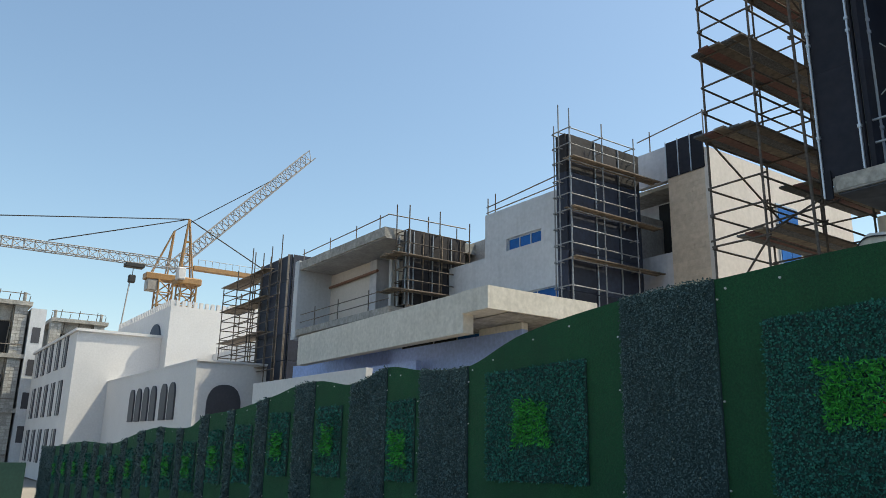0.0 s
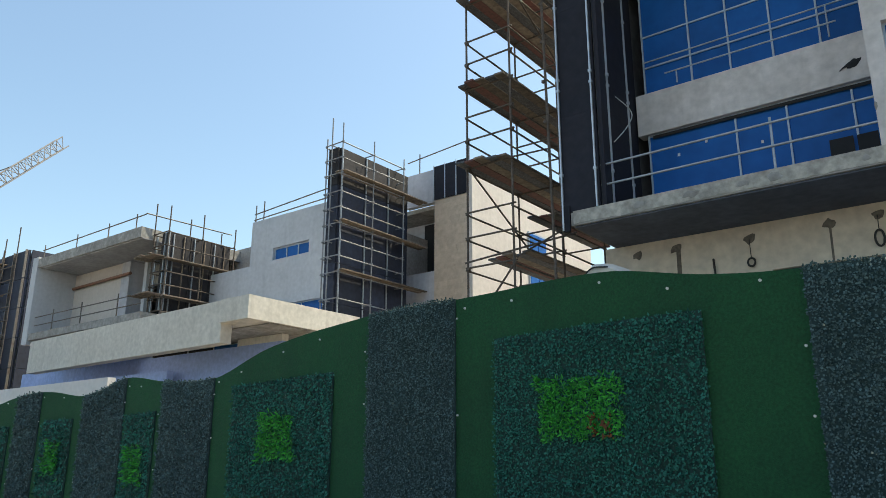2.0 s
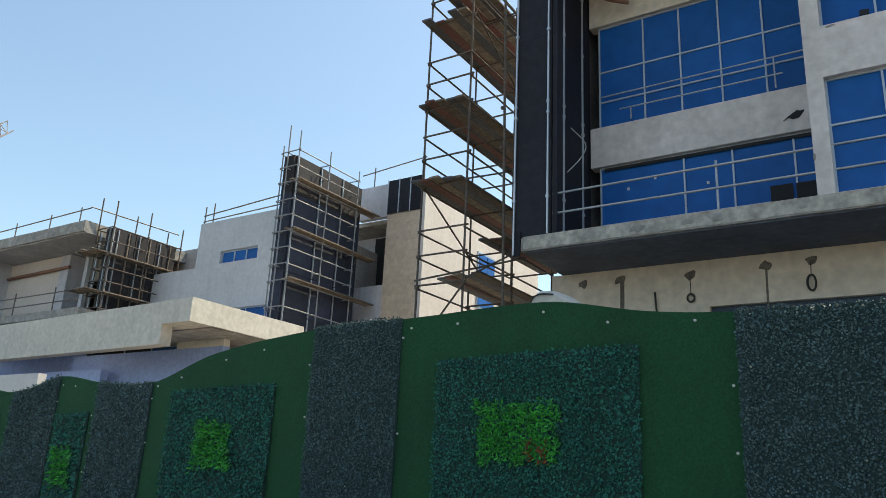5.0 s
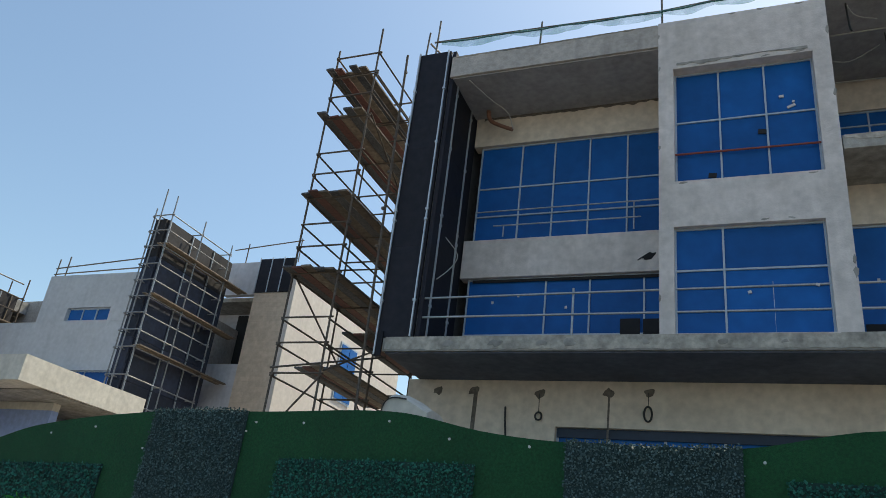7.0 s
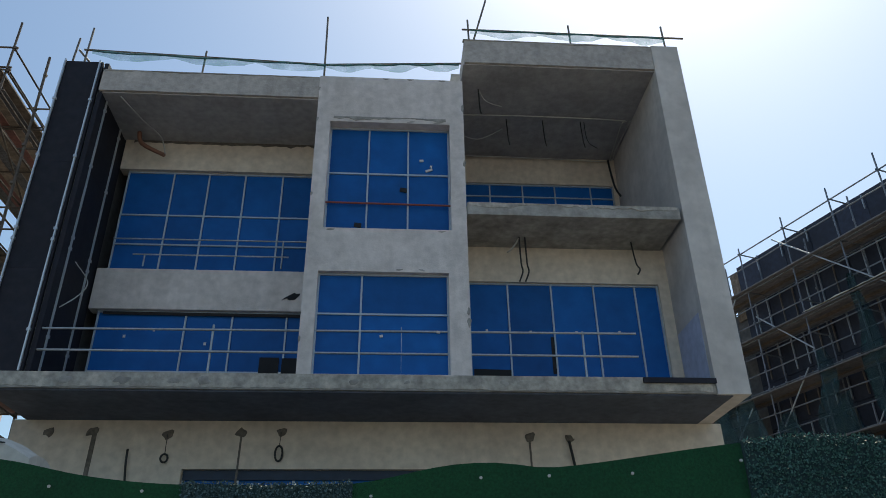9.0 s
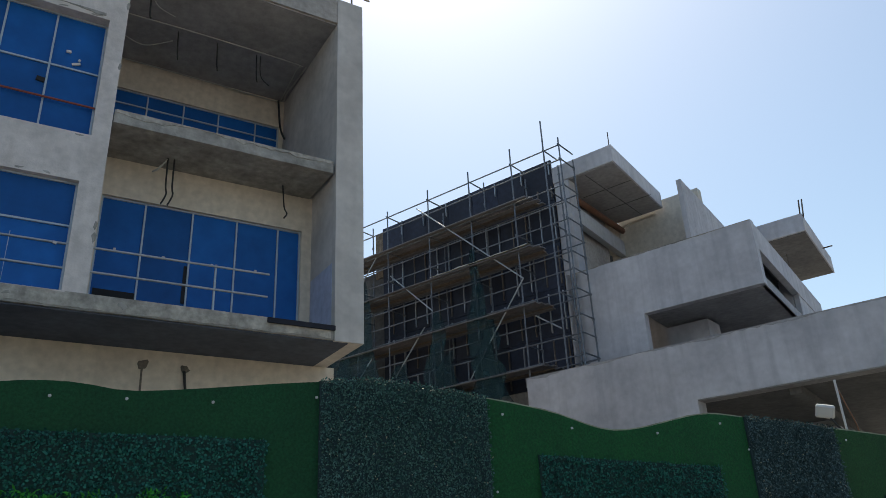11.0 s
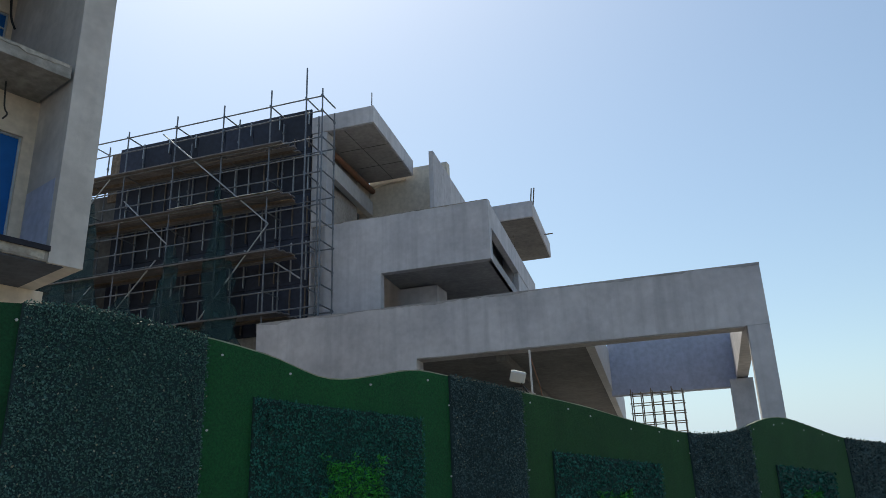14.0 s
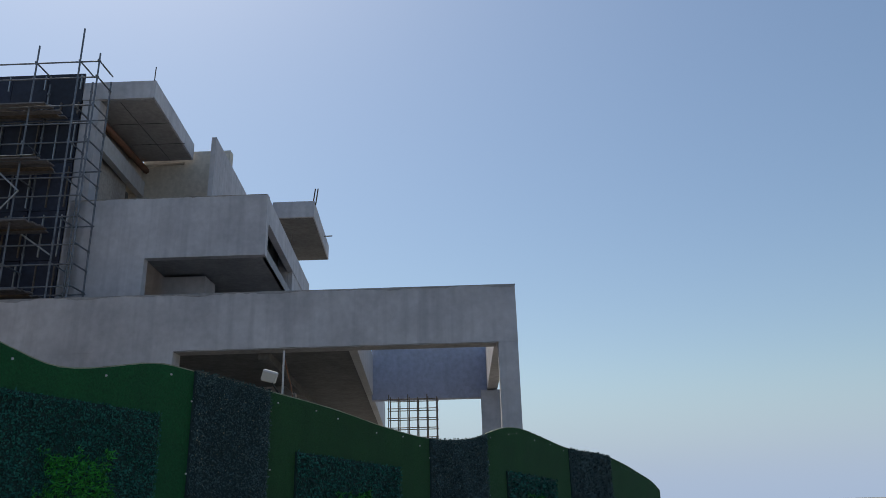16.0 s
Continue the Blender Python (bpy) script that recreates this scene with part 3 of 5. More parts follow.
    tube("red_pipe", (-1.4, 13.78, 10.17), (1.3, 13.76, 10.14), 0.022, RED, v)
    # right bay
    part("back_wall", wall_with_holes(1.6, 6.27, 17.35, 17.6, 9.0, 14.05, [(1.9, 6.15, 10.2, 13.15)]), CREAM, v)
    window(v, 1.9, 6.15, 17.45, 10.2, 13.15, [2.7, 3.6, 4.5, 5.5], [12.75], "blue filmed window behind the small balcony")
    part("roof_slab", worn(box(1.68, 6.27, F, 18.0, 14.05, 14.76), 0.7, 0.010, 1.5), CONCRETE, v)
    part("roof_soffit", box(1.65, 6.27, F + 0.06, 17.35, 14.02, 14.046), SOFFIT, v, "bare soffit with loose conduits")
    part("small_balcony", worn(box(1.62, 6.20, F - 0.02, 15.0, 9.84, 10.13), 0.4, 0.012, 2.0), SLAB, v, "raw concrete balcony slab")
    part("balcony_floor", box(1.62, 6.2, 15.0, 17.35, 9.86, 10.1), SLAB, v)
    part("lower_wall", wall_with_holes(1.6, 6.27, 15.0, 15.25, 6.29, 9.86, [(1.75, 6.03, 6.34, 8.98)]), CREAM, v)
    window(v, 1.75, 6.03, 15.12, 6.34, 8.98, [2.62, 3.59, 4.55, 5.49], [], "tall blue filmed sliding doors with a torn sheet", gaps=())
    part("fin_wall", worn(box(6.27, 6.93, F - 0.02, 19.0, 6.0, 14.78), 0.8, 0.008, 1.2), FIN, v, "tall plastered end wall")
    part("primer_patch", box(6.255, 6.268, 13.75, 14.95, 6.3, 7.75), LAVENDER, v, "lavender sheet on the end wall")
    board("membrane_strip", 4.85, 6.27, 13.52, 13.56, 6.2, 6.30, DARKPANEL, v)
    for x0, x1, z0, z1 in ((1.82, 2.62, 6.36, 6.98), (3.5, 3.58, 6.9, 7.72)):
        board("torn_film_gap", x0, x1, 15.09, 15.105, z0, z1, VOID, v, (0, random.uniform(-3, 3), 0))
    for x, z in ((2.1, 7.82), (3.05, 7.8), (4.05, 7.8), (5.0, 7.82), (-5.6, 7.75), (-5.0, 7.9), (-3.9, 7.6), (-4.4, 6.9)):
        board("sticker", x, x + 0.05, 15.085 if x > 0 else 15.515, 15.1 if x > 0 else 15.53, z, z + 0.06, WHITE, v)
    for x, z in ((0.62, 11.3), (0.75, 11.05), (0.85, 11.15), (-0.15, 7.1), (0.95, 7.2)):
        board("sticker", x, x + random.uniform(0.04, 0.16), 13.81 if z > 9 else 13.69, 13.84 if z > 9 else 13.72, z, z + 0.05, WHITE, v, (0, random.uniform(-25, 25), 0))
    for x, z in ((0.2, 10.5), (-0.75, 9.6)):
        board("torn_film_gap", x, x + 0.15, 13.815, 13.84, z, z + 0.1, VOID, v, (0, 8, 0))
    for i in range(18):
        side = i % 2
        x = random.choice((-1.66, 1.58)) if side else random.uniform(-1.4, 1.3)
        z = random.uniform(6.6, 13.3) if side else random.choice((13.42, 12.2, 9.4, 8.5))
        bm = bmesh.new()
        bmesh.ops.create_icosphere(bm, subdivisions=1, radius=random.uniform(0.04, 0.09), matrix=Matrix.Translation((x, F - 0.02, z)) @ Matrix.Diagonal((0.5, 0.12, 1.3, 1) if side else (1.6, 0.12, 0.35, 1)))
        for q in bm.verts:
            q.co += Vector((1, 0, 1)) * 0.03 * noise.noise(q.co * 11)
        part("chipped_edge", bm, SLAB, v)
    part("main_body", box(-7.0, 6.9, 17.62, 26, 0.3, 13.3), CONCRETE, v)
    # dark clad stair tower at the left end
    for k, (z0, z1) in enumerate(((5.92, 8.4), (8.404, 10.9), (10.904, 13.64))):
        board("dark_panel", -7.36, -6.56, F + 0.02, F + 0.10, max(z0, 6.32), z1, DARKPANEL, v)
        for y0, y1 in ((13.66, 13.97), (13.97, 15.0), (15.0, 15.5)):
            board("dark_panel", -6.53, -6.44, y0, y1 - 0.004, max(z0, 6.32), z1, DARKPANEL, v)
    board("dark_panel", -7.37, -7.225, F - 0.02, F + 0.015, 5.92, 6.45, DARKPANEL, v)
    for k, (z0, z1) in enumerate(((5.92, 8.4), (8.404, 10.9), (10.904, 13.64))):
        for y0, y1 in ((F + 0.02, 14.9), (14.904, 16.2), (16.204, 17.5)):
            board("dark_panel", -7.42, -7.365, y0, y1, max(z0, 6.3), z1, DARKPANEL, v)
    # Dark core colour paints in the shade at the slab corner.
    part("tower_core", box(-7.31, -6.54, F + 0.11, 17.5, 6.33, 13.55), DARKSOFFIT, v)
    for x, y in ((-7.37, F - 0.02), (-6.62, F - 0.0), (-6.42, 13.97), (-6.42, 15.0)):
        board("cover_strip", x - 0.016, x + 0.016, y - 0.02, y + 0.02, 5.95 if x < -7 else 6.33, 13.66, ALU, v)
        for z in (7.1, 9.0, 9.25, 11.0, 12.5):
            board("bracket", x - 0.034, x + 0.034, y - 0.032, y + 0.03, z, z + 0.055, ALU, v)
    # cable chases and hanging coils on the ground floor wall
    for x, z0, z1, w in ((-5.78, 4.6, 5.75, 0.045), (-2.9, 4.6, 5.7, 0.02), (2.98, 4.9, 5.65, 0.02)):
        board("chase", x - w, x + w, 15.54, 15.56, z0, z1, CHASE, v, (0, random.uniform(-1.5, 1.5), 0))
    for x, z in ((-6.68, 5.72), (-5.82, 5.74), (-4.34, 5.71), (-2.9, 5.73), (-2.1, 5.76), (2.98, 5.68), (3.8, 5.66)):
        bm = bmesh.new()
        bmesh.ops.create_uvsphere(bm, u_segments=10, v_segments=6, radius=0.11, matrix=Matrix.Translation((x, 15.55, z)) @ Matrix.Diagonal((1, 0.12, 0.85, 1)))
        for q in bm.verts:
            q.co += Vector((1, 0, 1)) * 0.075 * noise.noise(q.co * 9)
        part("chipped_hole", bm, CHASE, v)
    cable("cable", [(-4.34, 15.52, 5.7), (-4.33, 15.5, 5.3)], 0.008, CABLE, v)
    cable("cable", [(-2.1, 15.52, 5.75), (-2.11, 15.5, 5.45)], 0.008, CABLE, v)
    for x, z, w, h in ((-4.33, 5.22, 0.07, 0.08), (-2.11, 5.32, 0.075, 0.15)):
        cable("cable_coil", [(x + w * math.cos(a), 15.49, z + h * math.sin(a)) for a in [i * math.pi / 4 for i in range(9)]], 0.02, CABLE, v)
    cable("cable", [(-5.06, 15.5, 5.4), (-5.04, 15.48, 5.1), (-5.0, 15.5, 4.7)], 0.022, CABLE, v)
    cable("cable", [(3.79, 15.5, 5.6), (3.82, 15.48, 5.35), (3.86, 15.49, 5.1)], 0.03, CABLE, v)
    # conduits under the high soffit
    cable("conduit", [(1.75, 15.5, 13.98), (3.4, 15.45, 13.97), (5.9, 15.5, 13.97), (6.0, 15.7, 13.95), (6.1, 17.2, 13.9)], 0.018, CONDUIT, v)
    cable("conduit", [(1.75, 17.2, 13.9), (2.2, 17.25, 13.95), (4.5, 17.25, 13.93), (6.05, 17.25, 13.92), (6.15, 16.8, 13.95), (6.2, 15.5, 13.96)], 0.018, CONDUIT, v)
    cable("conduit", [(1.75, 16.2, 13.9), (2.3, 16.3, 13.82), (2.9, 16.0, 13.96)], 0.014, CONDUIT, v)
    cable("cable", [(2.1, 14.5, 14.0), (2.12, 14.5, 13.4), (2.15, 14.5, 13.25)], 0.02, CABLE, v)
    cable("cable", [(2.1, 14.5, 14.0), (2.3, 14.7, 13.8), (2.75, 15.1, 13.97)], 0.012, CONDUIT, v)
    for x, y in ((2.95, 15.6), (3.9, 15.6), (4.9, 15.6)):
        cable("cable", [(x, y, 13.97), (x + 0.02, y, 13.4), (x + 0.05, y, 13.15)], 0.016, CABLE, v)
    cable("cable", [(5.0, 15.6, 13.97), (5.05, 15.65, 13.4), (5.3, 15.7, 13.2)], 0.012, CABLE, v)
    cable("cable", [(6.05, 17.2, 13.9), (6.1, 17.1, 13.0), (6.2, 17.0, 12.6)], 0.03, CABLE, v)
    for x in (2.85, 2.98):
        cable("cable", [(x, 14.5, 9.83), (x + 0.01, 14.5, 9.2), (x + 0.04, 14.52, 9.0), (x - 0.05, 14.5, 8.75)], 0.018, CABLE, v)
    cable("cable", [(2.85, 14.5, 9.8), (2.7, 14.6, 9.6), (2.6, 14.7, 9.55)], 0.02, CONDUIT, v)
    cable("cable", [(5.4, 14.6, 9.83), (5.45, 14.6, 9.3), (5.52, 14.6, 9.15), (5.45, 14.6, 9.02)], 0.018, CABLE, v)
    cable("drain_pipe", [(-5.98, 15.02, 12.75), (-5.86, 15.02, 12.42), (-5.30, 15.0, 12.1)], 0.055, COPPER, v)
    cable("conduit", [(-6.05, 13.75, 12.77), (-5.75, 14.5, 12.7), (-5.45, 14.98, 12.6), (-5.28, 14.98, 12.12)], 0.016, CONDUIT, v)
    cable("conduit", [(-6.4, 14.3, 8.9), (-6.15, 14.5, 8.55), (-6.22, 14.4, 8.2), (-6.4, 14.1, 7.8)], 0.012, CONDUIT, v)
    bm = bmesh.new()
    bmesh.ops.create_icosphere(bm, subdivisions=2, radius=0.14, matrix=Matrix.Translation((-2.12, 15.4, 8.7)) @ Matrix.Diagonal((0.95, 0.2, 0.42, 1)))
    for q in bm.verts:
        q.co += Vector((1, 0, 1)) * 0.16 * noise.noise(q.co * 13)
    part("broken_hole", bm, VOID, v)
    return v


settle(build_middle_villa(), *MIDDLE)


def guard_rail(name, label, posts, rails, material=GALV, r=0.024, fit=MIDDLE):
    t = thing(name, label, "guard rail", posts[0][0], group="tube guard rails of the villas")
    for p, q in posts:
        tube("post", p, q, r, material, t)
    for p, q in rails:
        tube("rail", p, q, r, material, t)
    return settle(t, *fit)


guard_rail("balcony_rail", "galvanised tube guard rail along the balcony slab edge",
           [((x, 13.75, 6.28), (x, 13.75, h)) for x, h in ((-6.86, 7.35), (-6.68, 7.55), (-3.31, 7.33), (0.27, 7.33), (3.83, 7.3))],
           [((-6.95, 13.72, 7.2), (4.9, 13.72, 7.26)), ((-7.0, 13.72, 6.78), (4.88, 13.72, 6.78)), ((-6.67, 13.76, 6.5), (-6.6, 15.3, 6.9))])
guard_rail("window_rail", "thin tube rail in front of the large window", [((-5.4, 15.3, 9.34), (-5.4, 15.3, 9.63)), ((-2.4, 15.3, 9.34), (-2.4, 15.3, 10.03))],
           [((-6.15, 15.3, 10.02), (-1.7, 15.3, 10.03)), ((-5.65, 15.28, 9.62), (-2.25, 15.28, 9.62))], r=0.018)
guard_rail("roof_rail", "scaffold tube edge protection on the low roof", [((-7.05, 13.75, 13.4), (-7.03, 13.75, 14.78)), ((-4.38, 13.75, 13.4), (-4.36, 13.75, 14.2)), ((-1.6, 13.75, 13.4), (-1.62, 13.75, 15.45)), ((-7.3, 13.7, 13.2), (-7.25, 13.7, 14.4))],
           [((-7.1, 13.72, 14.08), (-1.5, 13.72, 13.9)), ((-1.7, 13.72, 13.9), (1.6, 13.72, 14.1)), ((-7.2, 13.7, 14.05), (-6.9, 13.9, 13.75))], STEEL)
guard_rail("roof_rail", "scaffold tube edge protection on the high roof", [((1.82, 13.75, 14.7), (1.8, 13.75, 15.55)), ((4.34, 13.75, 14.7), (4.32, 13.75, 15.5)), ((6.72, 13.75, 14.7), (6.7, 13.75, 15.6))],
           [((1.65, 13.72, 15.2), (7.2, 13.72, 15.2)), ((1.8, 13.8, 14.4), (2.3, 13.9, 16.4))], STEEL)
guard_rail("small_balcony_rail", "thin tube rail behind the small balcony", [((5.7, 14.2, 10.1), (5.7, 14.2, 10.38)), ((2.2, 14.2, 10.1), (2.2, 14.2, 10.36))], [((1.7, 14.2, 10.34), (5.8, 14.2, 10.34))], STEEL, 0.016)


def debris_net(x0, x1, za, zb, y):
    """A thin net sagging from the rail."""
    t = thing("debris_net", "torn pale teal debris net tied to the roof rail", "net", (x0, y, za - 0.5), group="debris nets on the roof rails")
    bm = bmesh.new()
    n = 40
    rows = []
    for i in range(n + 1):
        f = i / n
        x, zt = x0 + (x1 - x0) * f, za + (zb - za) * f
        sag = 0.10 + 0.16 * abs(math.sin(f * 9.0)) + 0.06 * noise.noise((x * 2, 0, 3))
        rows.append([bm.verts.new((x, y + 0.05 * noise.noise((x * 3, k, 1)), zt - sag * k / 3)) for k in range(4)])
    for a, b in zip(rows, rows[1:]):
        for k in range(3):
            bm.faces.new([a[k], b[k], b[k + 1], a[k + 1]])
    part("net", bm, TEALNET, t)
    cable("edge_rope", [(x0 + (x1 - x0) * i / 12, y - 0.02, za + (zb - za) * i / 12 - 0.03 - 0.04 * abs(math.sin(i * 0.9))) for i in range(13)], 0.016, TEALROPE, t)
    settle(t, *MIDDLE)


debris_net(-6.9, -1.6, 14.05, 13.9, 13.70)
debris_net(-1.6, 1.55, 13.9, 14.08, 13.70)
debris_net(1.85, 6.7, 15.19, 15.19, 13.70)


# ---- the villa beyond the middle one, on the left ----
def build_left_villa():
    v = thing("villa", "unfinished pale villa with canopy, cantilevered box and formwork tower", "house", (-29, 22, -0.6))
    part("front_wall", wall_with_holes(-31.8, -23.3, 21.72, 22.0, 3.0, 10.12, [(-26.4, -23.5, 6.97, 8.04)]), PALE, v, "pale rendered upper wall")
    part("parapet_wall", wall_with_holes(-28.72, -23.3, 21.72, 22.0, 10.124, 12.25, [(-27.05, -24.55, 10.16, 10.74)]), PALE, v)
    window(v, -27.05, -24.55, 21.88, 10.16, 10.74, [-26.2, -25.4], [], "slim blue filmed window", bar=0.06)
    window(v, -26.4, -23.5, 21.88, 6.97, 8.04, [-25.0], [], "low blue filmed strip window", bar=0.04)
    part("side_return", box(-28.72, -28.45, 22.0, 30, 3, 12.25), PALE, v)
    part("body", box(-45, -23.4, 24.0, 36, -1, 12.1), CONCRETE, v)
    # canopy, its long fascia beam a little askew to the walls
    bm = box(-18.1, -1.6, 0, 0.45, 5.40, 6.92)
    bmesh.ops.transform(bm, matrix=pose(-21.2, 16.34, 0, 0, 0, -2.1), verts=bm.verts)
    part("fascia_beam", bm, FASCIA, v, "long cream fascia beam")
    part("canopy_slab", worn(box(-27.5, -21.2, 16.95, 21.72, 6.1, 6.93), 0.8, 0.01), FASCIA, v, "projecting cream canopy")
    part("canopy_nose", worn(box(-22.85, -21.2, 16.34, 16.95, 6.1, 6.93), 0.8, 0.01), FASCIA, v)
    part("canopy_soffit", box(-30, -21.3, 17.35, 21.7, 6.06, 6.09), SLAB, v)
    part("canopy_soffit", box(-41.5, -30, 18.55, 21.7, 6.06, 6.09), SLAB, v)
    part("lower_wall", box(-32.6, -22.6, 19.0, 19.3, -0.5, 5.78), PERIWINKLE, v, "wall under the canopy tinted with blue skylight")
    part("lower_wall", box(-46, -32.6, 19.6, 19.9, -0.5, 6.0), PERIWINKLE, v)
    window(v, -32.5, -25.4, 19.5, 5.79, 6.04, [-29.6, -27.7], [], "dark strip window under the canopy", pane=VOID, bar=0.04)
    part("lower_wall", box(-25.39, -22.6, 19.0, 19.3, 5.784, 6.05), FASCIA, v)
    board("pane", -27.6, -25.5, 19.44, 19.455, 5.83, 6.0, BLUE, v)
    part("low_white_wall", box(-39.5, -27.2, 14.8, 15.1, 0.2, 4.32), WHITE, v, "low white garden wall")
    part("lower_beam", box(-40, -29, 18.2, 18.5, 4.4, 5.0), PERIWINKLE, v)
    # cantilevered box
    y = 18.4
    part("box_roof", worn(box(-43.1, -32.7, y, 26, 11.45, 11.95), 0.9, 0.015), SLAB, v)
    part("box_soffit", box(-42.8, -32.7, y + 0.1, 25.6, 11.40, 11.446), SOFFIT, v)
    part("box_floor", worn(box(-43.1, -32.0, y, 26, 7.5, 7.85), 0.9, 0.015), SLAB, v)
    part("box_side_wall", box(-43.7, -43.1, y - 0.05, 26, 7.3, 12.05), PALE, v)
    part("box_back_wall", box(-43.1, -38.0, 20.5, 20.8, 7.85, 11.4), SUNWALL, v)
    part("column", box(-37.99, -37.2, 20.45, 21.6, 7.85, 11.4), GREYWALL, v)
    part("column", box(-36.6, -36.3, 20.9, 21.3, 7.85, 11.4), PALE, v)
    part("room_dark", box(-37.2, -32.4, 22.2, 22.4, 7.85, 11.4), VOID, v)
    part("door_lintel", box(-37.2, -32.4, 21.7, 21.9, 10.3, 11.4), FASCIA, v)
    tube("red_pipe", (-43.0, 20.38, 10.62), (-37.0, 20.38, 10.7), 0.09, COPPER, v)
    # tower at the box's end, in formwork
    for i in range(3):
        for k in range(2):
            board("form_panel", -31.95, -31.83, 19.40 + i * 1.12, 20.48 + i * 1.12, 8.0 + k * 1.9, 9.86 + k * 1.9, FORMPLY, v)
    for k in range(2):
        board("form_panel", -32.35, -31.84, 19.30, 19.39, 8.0 + k * 1.9, 9.86 + k * 1.9, FORMPLY, v)
        for x in (-32.7, -32.0, -31.7):
            board("form_rib", x - 0.03, x + 0.03, 19.23, 19.30, 8.0 + k * 1.9, 9.8 + k * 1.9, GALV, v)
        for i in range(6):
            board("form_rib", -31.83, -31.77, 19.55 + i * 0.56, 19.60 + i * 0.56, 8.0 + k * 1.9, 9.8 + k * 1.9, PLANK if i % 2 else GALV, v)
    part("tower_core", box(-32.3, -31.96, 19.45, 22.75, 7, 11.65), CONCRETE, v)
    # corner tower in dark formwork
    for k in range(6):
        z0 = 4.2 + k * 1.715
        board("form_panel", -23.12, -22.52, 21.40, 21.50, z0, z0 + 1.70, NAVYPLY if k < 5 else FORMPLY, v)
        for i in range(3):
            board("form_panel", -22.55, -22.45, 21.52 + i * 1.46, 22.96 + i * 1.46, z0, z0 + 1.70, FORMPLY if k > 4 else NAVYPLY, v)
            board("form_rib", -22.45, -22.40, 21.57 + i * 1.46, 21.62 + i * 1.46, z0, z0 + 1.66, GALV, v)
    part("tower_core", box(-23.1, -22.57, 21.52, 25.9, 0, 14.35), CONCRETE, v)
    # stone clad block behind it
    part("recess_wall", box(-23.2, -21.28, 26.6, 26.9, 13.2, 14.85), GREYWALL, v)
    part("recess_floor_slab", box(-27.0, -21.28, 26.95, 29.5, 13.0, 13.2), SLAB, v)
    part("recess_parapet", box(-23.2, -21.28, 26.6, 26.8, 0, 9.85), GREYWALL, v)
    part("deep_recess_wall", box(-27.0, -21.28, 28.6, 28.8, 7.0, 13.0), GREYWALL, v)
    part("dark_opening", box(-23.6, -21.9, 28.5, 28.58, 9.9, 12.9), VOID, v)
    part("block_core", box(-21.26, -19.25, 26.62, 36, 0, 14.2), PALE, v)
    for k in range(38):
        x = -21.26
        while x < -19.25:
            w = min(random.uniform(0.5, 1.4), -19.2 - x)
            board("stone_slab", x, x + w - 0.005, 26.5 + random.uniform(0, 0.006), 26.61, 4.4 + k * 0.232, 4.628 + k * 0.232, CLADDING, v)
            x += w
    for i in range(3):
        board("dark_panel", -21.26 + i * 0.69, -20.58 + i * 0.69, 26.44, 26.5, 13.24, 14.9, DARKPANEL, v)
        board("cover_strip", -21.27 + i * 0.69, -21.23 + i * 0.69, 26.40, 26.44, 13.2, 14.95, ALU, v)
    part("side_wall", box(-19.24, -19.0, 26.5, 38, 0, 14.1), SUNWALL, v, "cream rendered side wall")
    for y0 in (31.2,):
        w = part("window", box(-19.0, -18.93, y0, y0 + 1.7, 9.6, 12.5), FRAME, v)
        for i in range(2):
            board("pane", -18.93, -18.9, y0 + 0.08 + i * 0.8, y0 + 0.82 + i * 0.8, 9.7, 12.4, BLUE, w)
    return v


settle(build_left_villa(), *LEFT)
guard_rail("roof_rail", "tube edge protection above the pale wall", [((-28.6, 21.8, 12.2), (-28.6, 21.8, 13.1)), ((-28.0, 21.8, 12.2), (-28.0, 21.8, 13.2))],
           [((-28.7, 21.8, 12.66), (-23.0, 21.8, 12.95)), ((-28.7, 21.8, 12.38), (-23.0, 21.8, 12.5))], STEEL, 0.03, LEFT)
guard_rail("roof_rail", "tube edge protection on the cantilevered box", [((x, 18.5, 11.9), (x, 18.5, 12.7)) for x in (-42.8, -39.2, -36.0, -33.4)],
           [((-43, 18.5, 12.42), (-32.6, 18.5, 12.55)), ((-32.6, 18.5, 12.6), (-31.6, 22.6, 12.35))], STEEL, 0.03, LEFT)
guard_rail("box_rail", "tube guard rail along the box floor", [((x, 18.6, 7.8), (x, 18.6, 9.0)) for x in (-41.0, -38.0, -34.5)],
           [((-43, 18.6, 8.75), (-32.4, 18.6, 8.75)), ((-43, 18.6, 8.3), (-32.4, 18.6, 8.3))], STEEL, 0.03, LEFT)
guard_rail("roof_rail", "tube edge protection above the stone clad block", [((-22.4, 26.7, 14.8), (-22.4, 26.7, 15.9)), ((-19.3, 26.7, 14.8), (-19.3, 26.7, 16.0))],
           [((-23.2, 26.7, 15.6), (-19.2, 26.7, 15.9))], STEEL, 0.03, LEFT)


# ---- the grey villa on the right, turned to the others ----
def skew(bm, k=0.07, at=23):
    """Edges that run a little askew to the side wall."""
    for q in bm.verts:
        q.co.y += k * (q.co.x - at)
    return bm


